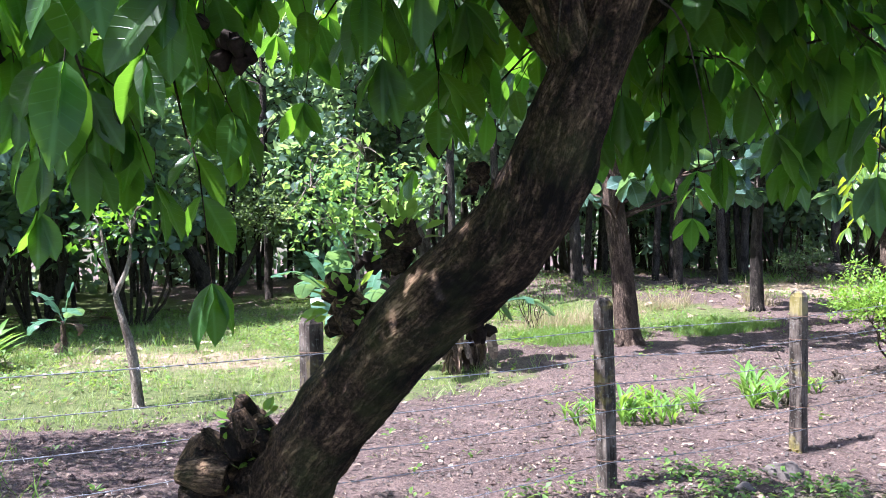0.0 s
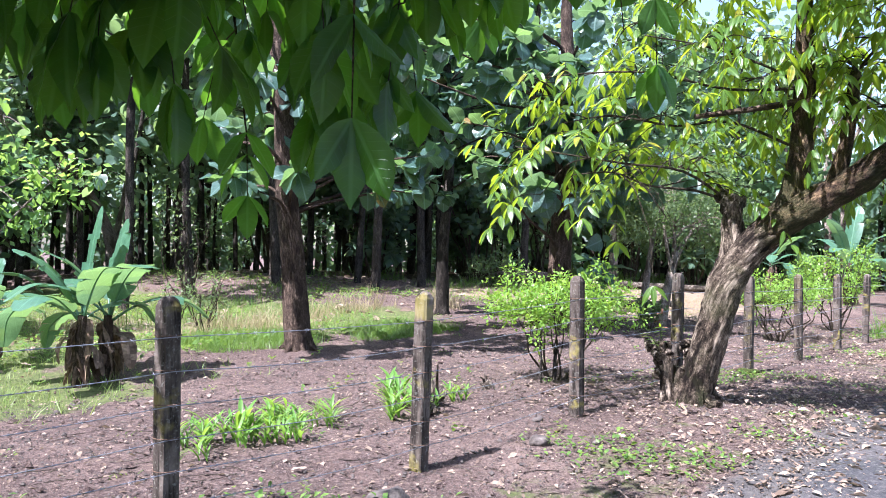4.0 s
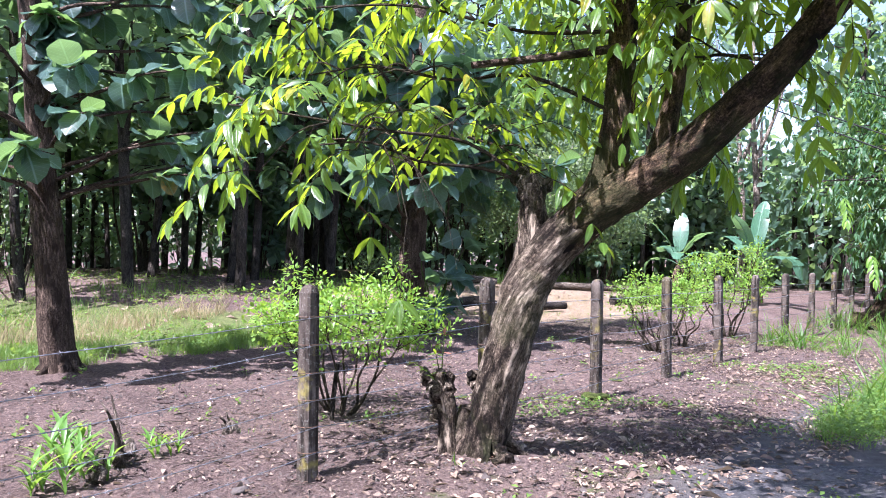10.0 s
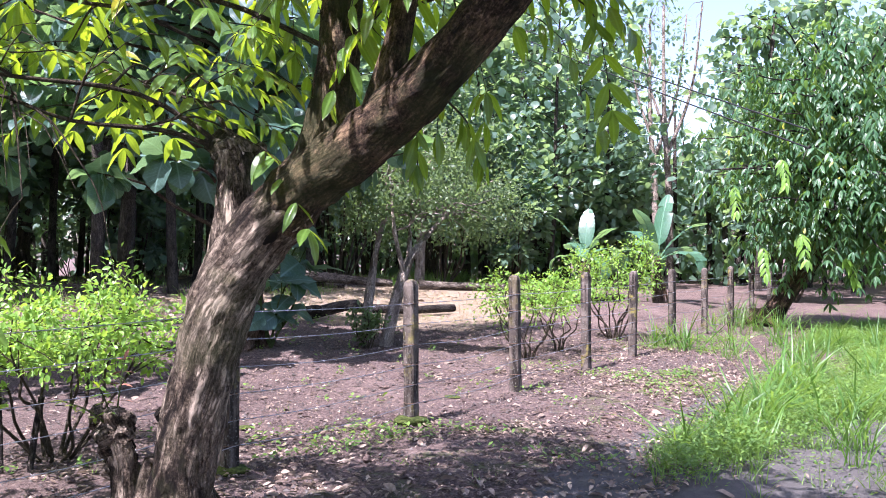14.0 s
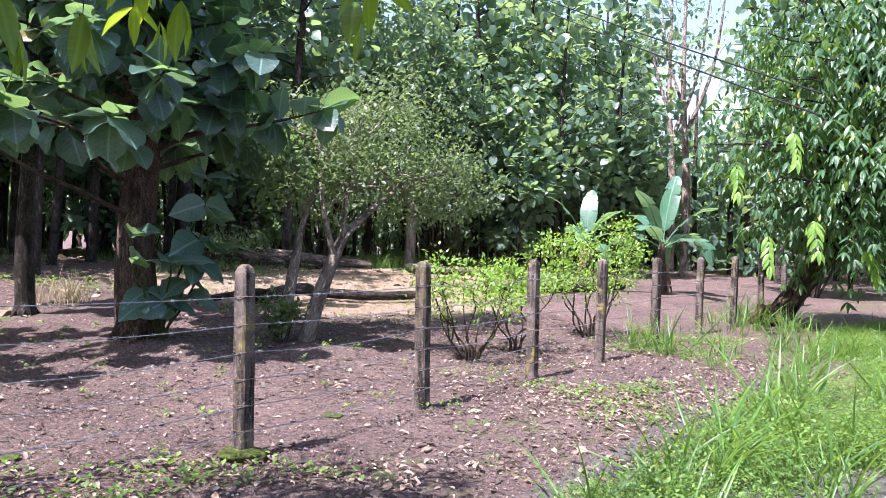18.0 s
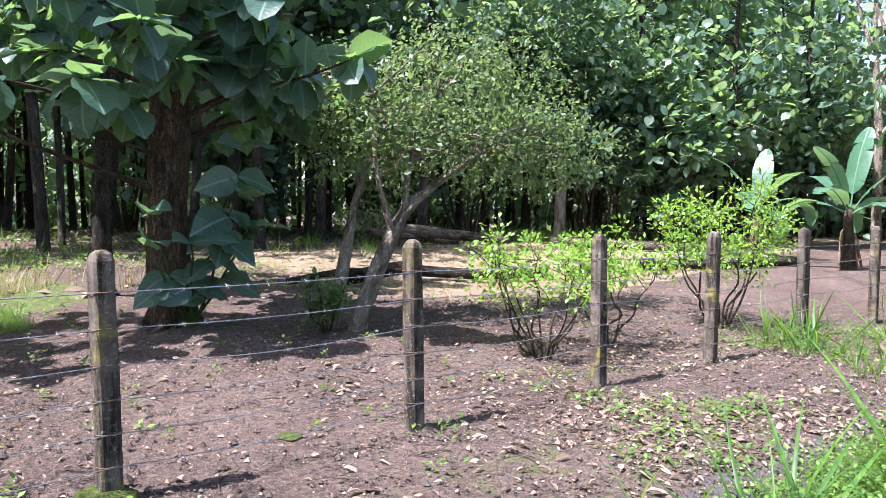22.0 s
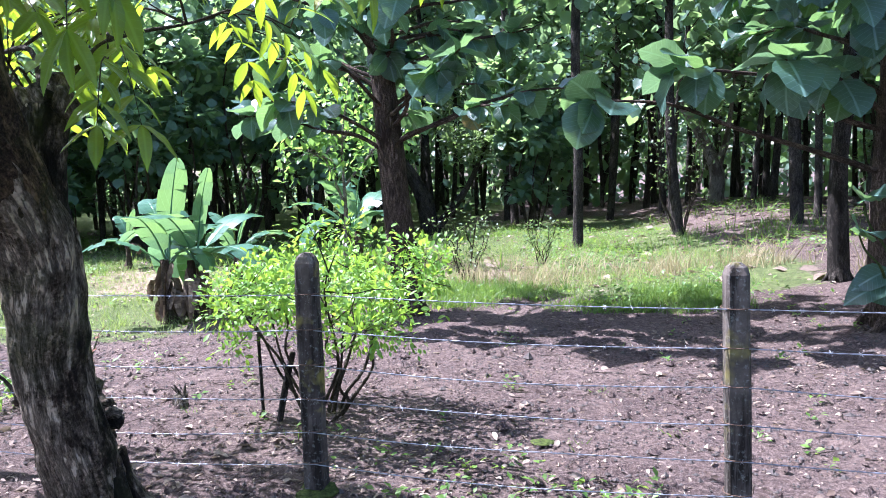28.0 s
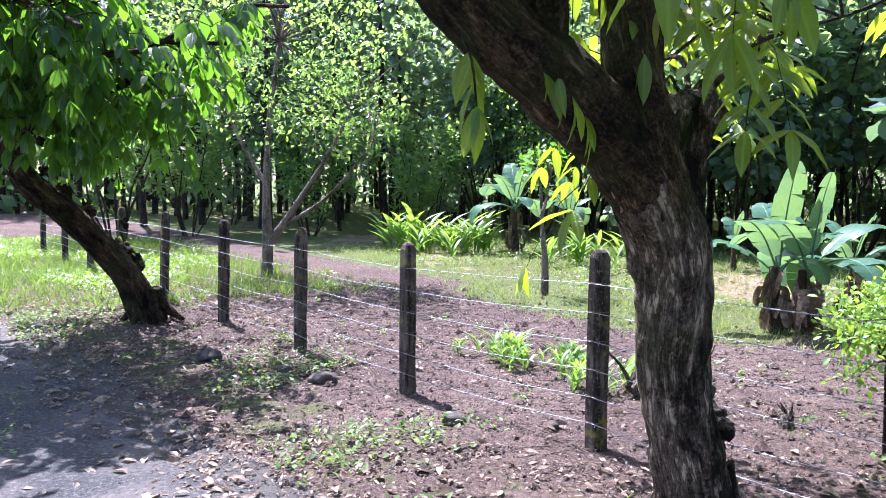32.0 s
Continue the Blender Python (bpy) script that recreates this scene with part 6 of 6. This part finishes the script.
def crumbs(name, label, n, x0, x1, y0, y1, size, material):
    """Clods and pebbles as small rough lumps."""
    x, y = rng.uniform(x0, x1, n), rng.uniform(y0, y1, n)
    s = size * rng.lognormal(0, 0.5, n)
    oct_v = np.array([(1, 0, 0), (0, 1, 0), (-1, 0, 0), (0, -1, 0), (0, 0, 0.8), (0, 0, -0.5)], float)
    oct_f = np.array([(0, 1, 4), (1, 2, 4), (2, 3, 4), (3, 0, 4), (1, 0, 5), (2, 1, 5), (3, 2, 5), (0, 3, 5)])
    p = np.stack([x, y, lie(x, y) + s * 0.25], 1)[:, None] + oct_v[None] * s[:, None, None] * rng.uniform(0.6, 1.3, (n, 6, 3))
    f = (oct_f[None] + (np.arange(n) * 6)[:, None, None]).reshape(-1, 3)
    tagged(part(name, raw_mesh(name, p.reshape(-1, 3), f, smooth=False), material), label, "soil clods", kind="stuff")


crumbs("soil_clods", "small dark soil clods and pebbles on bare ground", 60000, -5, 16, -2.0, 5, 0.007, STONE)
crumbs("earth_lumps", "larger loose earth lumps on bare ground", 4500, -5, 16, -2.0, 6, 0.016, SOIL)
crumbs("pale_chips", "pale pebbles and wood chips on bare ground", 9000, -5, 16, -2.0, 5, 0.008, LEAF_PALE)


def twigs_on_ground():
    t = Tubes()
    for _ in range(900):
        x, y, a, L = rng.uniform(-6, 18), rng.uniform(-2.1, 4.5), rng.uniform(0, 6.28), rng.uniform(0.08, 0.45)
        p = np.array([(x, y, 0), (x + 0.5 * L * math.cos(a), y + 0.5 * L * math.sin(a), 0), (x + L * math.cos(a + 0.3), y + L * math.sin(a + 0.3), 0)])
        p[:, 2] = lie(p[:, 0], p[:, 1]) + 0.012
        t.add(p, [0.004, 0.002], 4, 0, 2, cap=False)
    tagged(part("fallen_twigs", t.mesh("fallen_twigs"), BARK_LOG), "thin dry twigs scattered on the soil", "twigs", kind="stuff")


twigs_on_ground()


def stone(at, r, label, mat, name="stone", squash=0.6):
    bm = bmesh.new()
    bmesh.ops.create_icosphere(bm, subdivisions=3, radius=r)
    off = Vector((at[0] * 3.1, at[1] * 2.7, 0))
    for v in bm.verts:
        v.co *= 1 + 0.5 * noise.noise(v.co / r * 0.9 + off) + 0.2 * noise.noise(v.co / r * 2.7 + off)
        v.co.z *= squash
    for f in bm.faces:
        f.smooth = True
    ob = part(name, bm, mat)
    ob.location = on(at[0], at[1], r * squash * 0.45)
    tagged(ob, label, name.replace("_", " "))


stone((1.15, -0.45), 0.12, "dark rough stone half sunk in weeds beside the fence", STONE)
stone((0.6, -0.55), 0.07, "small dark stone beside the fence", STONE)
stone((3.0, -0.35), 0.08, "small dark clod on the soil beside the fence", STONE)
stone((3.6, 0.1), 0.05, "small dark clod on the soil beside the fence", STONE)
stone((-0.3, -1.0), 0.13, "grey stone among dry leaves", STONE)
stone((8.40, -0.02), 0.15, "mossy earth mound round a post foot", MOSS, "moss_mound", 0.30)
stone((6.24, -0.04), 0.12, "mossy earth mound round a post foot", MOSS, "moss_mound", 0.28)
stone((9.75, 0.35), 0.09, "flat bright moss cushion on bare soil", MOSS, "moss_cushion", 0.15)
stone((7.4, 1.1), 0.07, "flat bright moss cushion on bare soil", MOSS, "moss_cushion", 0.15)


def stub(at, h, r, label, seed):
    """A dead stump with a few broken shoots."""
    global rng
    keep, rng = rng, np.random.default_rng(seed)
    root = thing("dead_stump", on(*at), label, "stump")
    t = Tubes()
    burl(t, (0, 0, h * 0.2), r, (0, 0, 1), 6)
    part("wood", t.mesh("wood"), BARK_LOG, root)["kind"] = "stuff"
    for _ in range(3):
        d = rng.normal(0, 0.25, 3)
        part("dead_shoot", Tubes().add([(0, 0, 0), (d[0] * h * 0.4, d[1] * h * 0.4, h * 0.5), (d[0] * h, d[1] * h, h * rng.uniform(0.7, 1.0))], [r * 0.35, r * 0.18, r * 0.08], 7, 0.1, 4).mesh("dead_shoot"), BARK_LOG, root)
    rng = keep


def stake(at, lean, h, r, label):
    t = Tubes()
    t.add([(0, 0, -0.08), (lean[0] * 0.5, lean[1] * 0.5, h * 0.5), (lean[0], lean[1], h)], [r, r * 0.95, r * 0.85], 10, 0.08, 5)
    root = thing("stake", on(*at), label, "stake")
    part("wood", t.mesh("stake"), BARK_DARK, root)


stake((5.36, 1.28), (-0.02, 0.0), 0.62, 0.014, "thin upright brown stick beside the bush")
stake((5.50, 1.20), (0.12, 0.04), 0.50, 0.024, "dark leaning wooden stake beside the bush")
stub((3.45, 1.22), 0.55, 0.08, "dead bleached stump with twisted thin shoots", 5)
stub((3.2, 1.05), 0.2, 0.06, "short dark dead stump in soil", 6)
stub((4.6, 1.5), 0.2, 0.07, "short knotty dead stump in soil", 7)


def cables():
    """Two lines slung over the clearing."""
    near, far = np.array([17.8, 0.04, 4.4]), np.array([23.9, 6.9, 8.25])
    way = far - near
    for k in range(2):
        t = Tubes()
        u = np.linspace(-0.35, 2.2, 30)[:, None]
        sag = 0.10 * (u + 0.35) * (u - 2.2)
        t.add(near + way * u + np.array([0, 0, 1.0]) * (sag - sag[12]) + np.array([0.0, 0.0, 0.28]) * k, 0.014, 6, smooth=1)
        tagged(part("overhead_cable", t.mesh("overhead_cable"), CABLE), "black sagging overhead cable before the trees", "cable", "overhead cables")


cables()
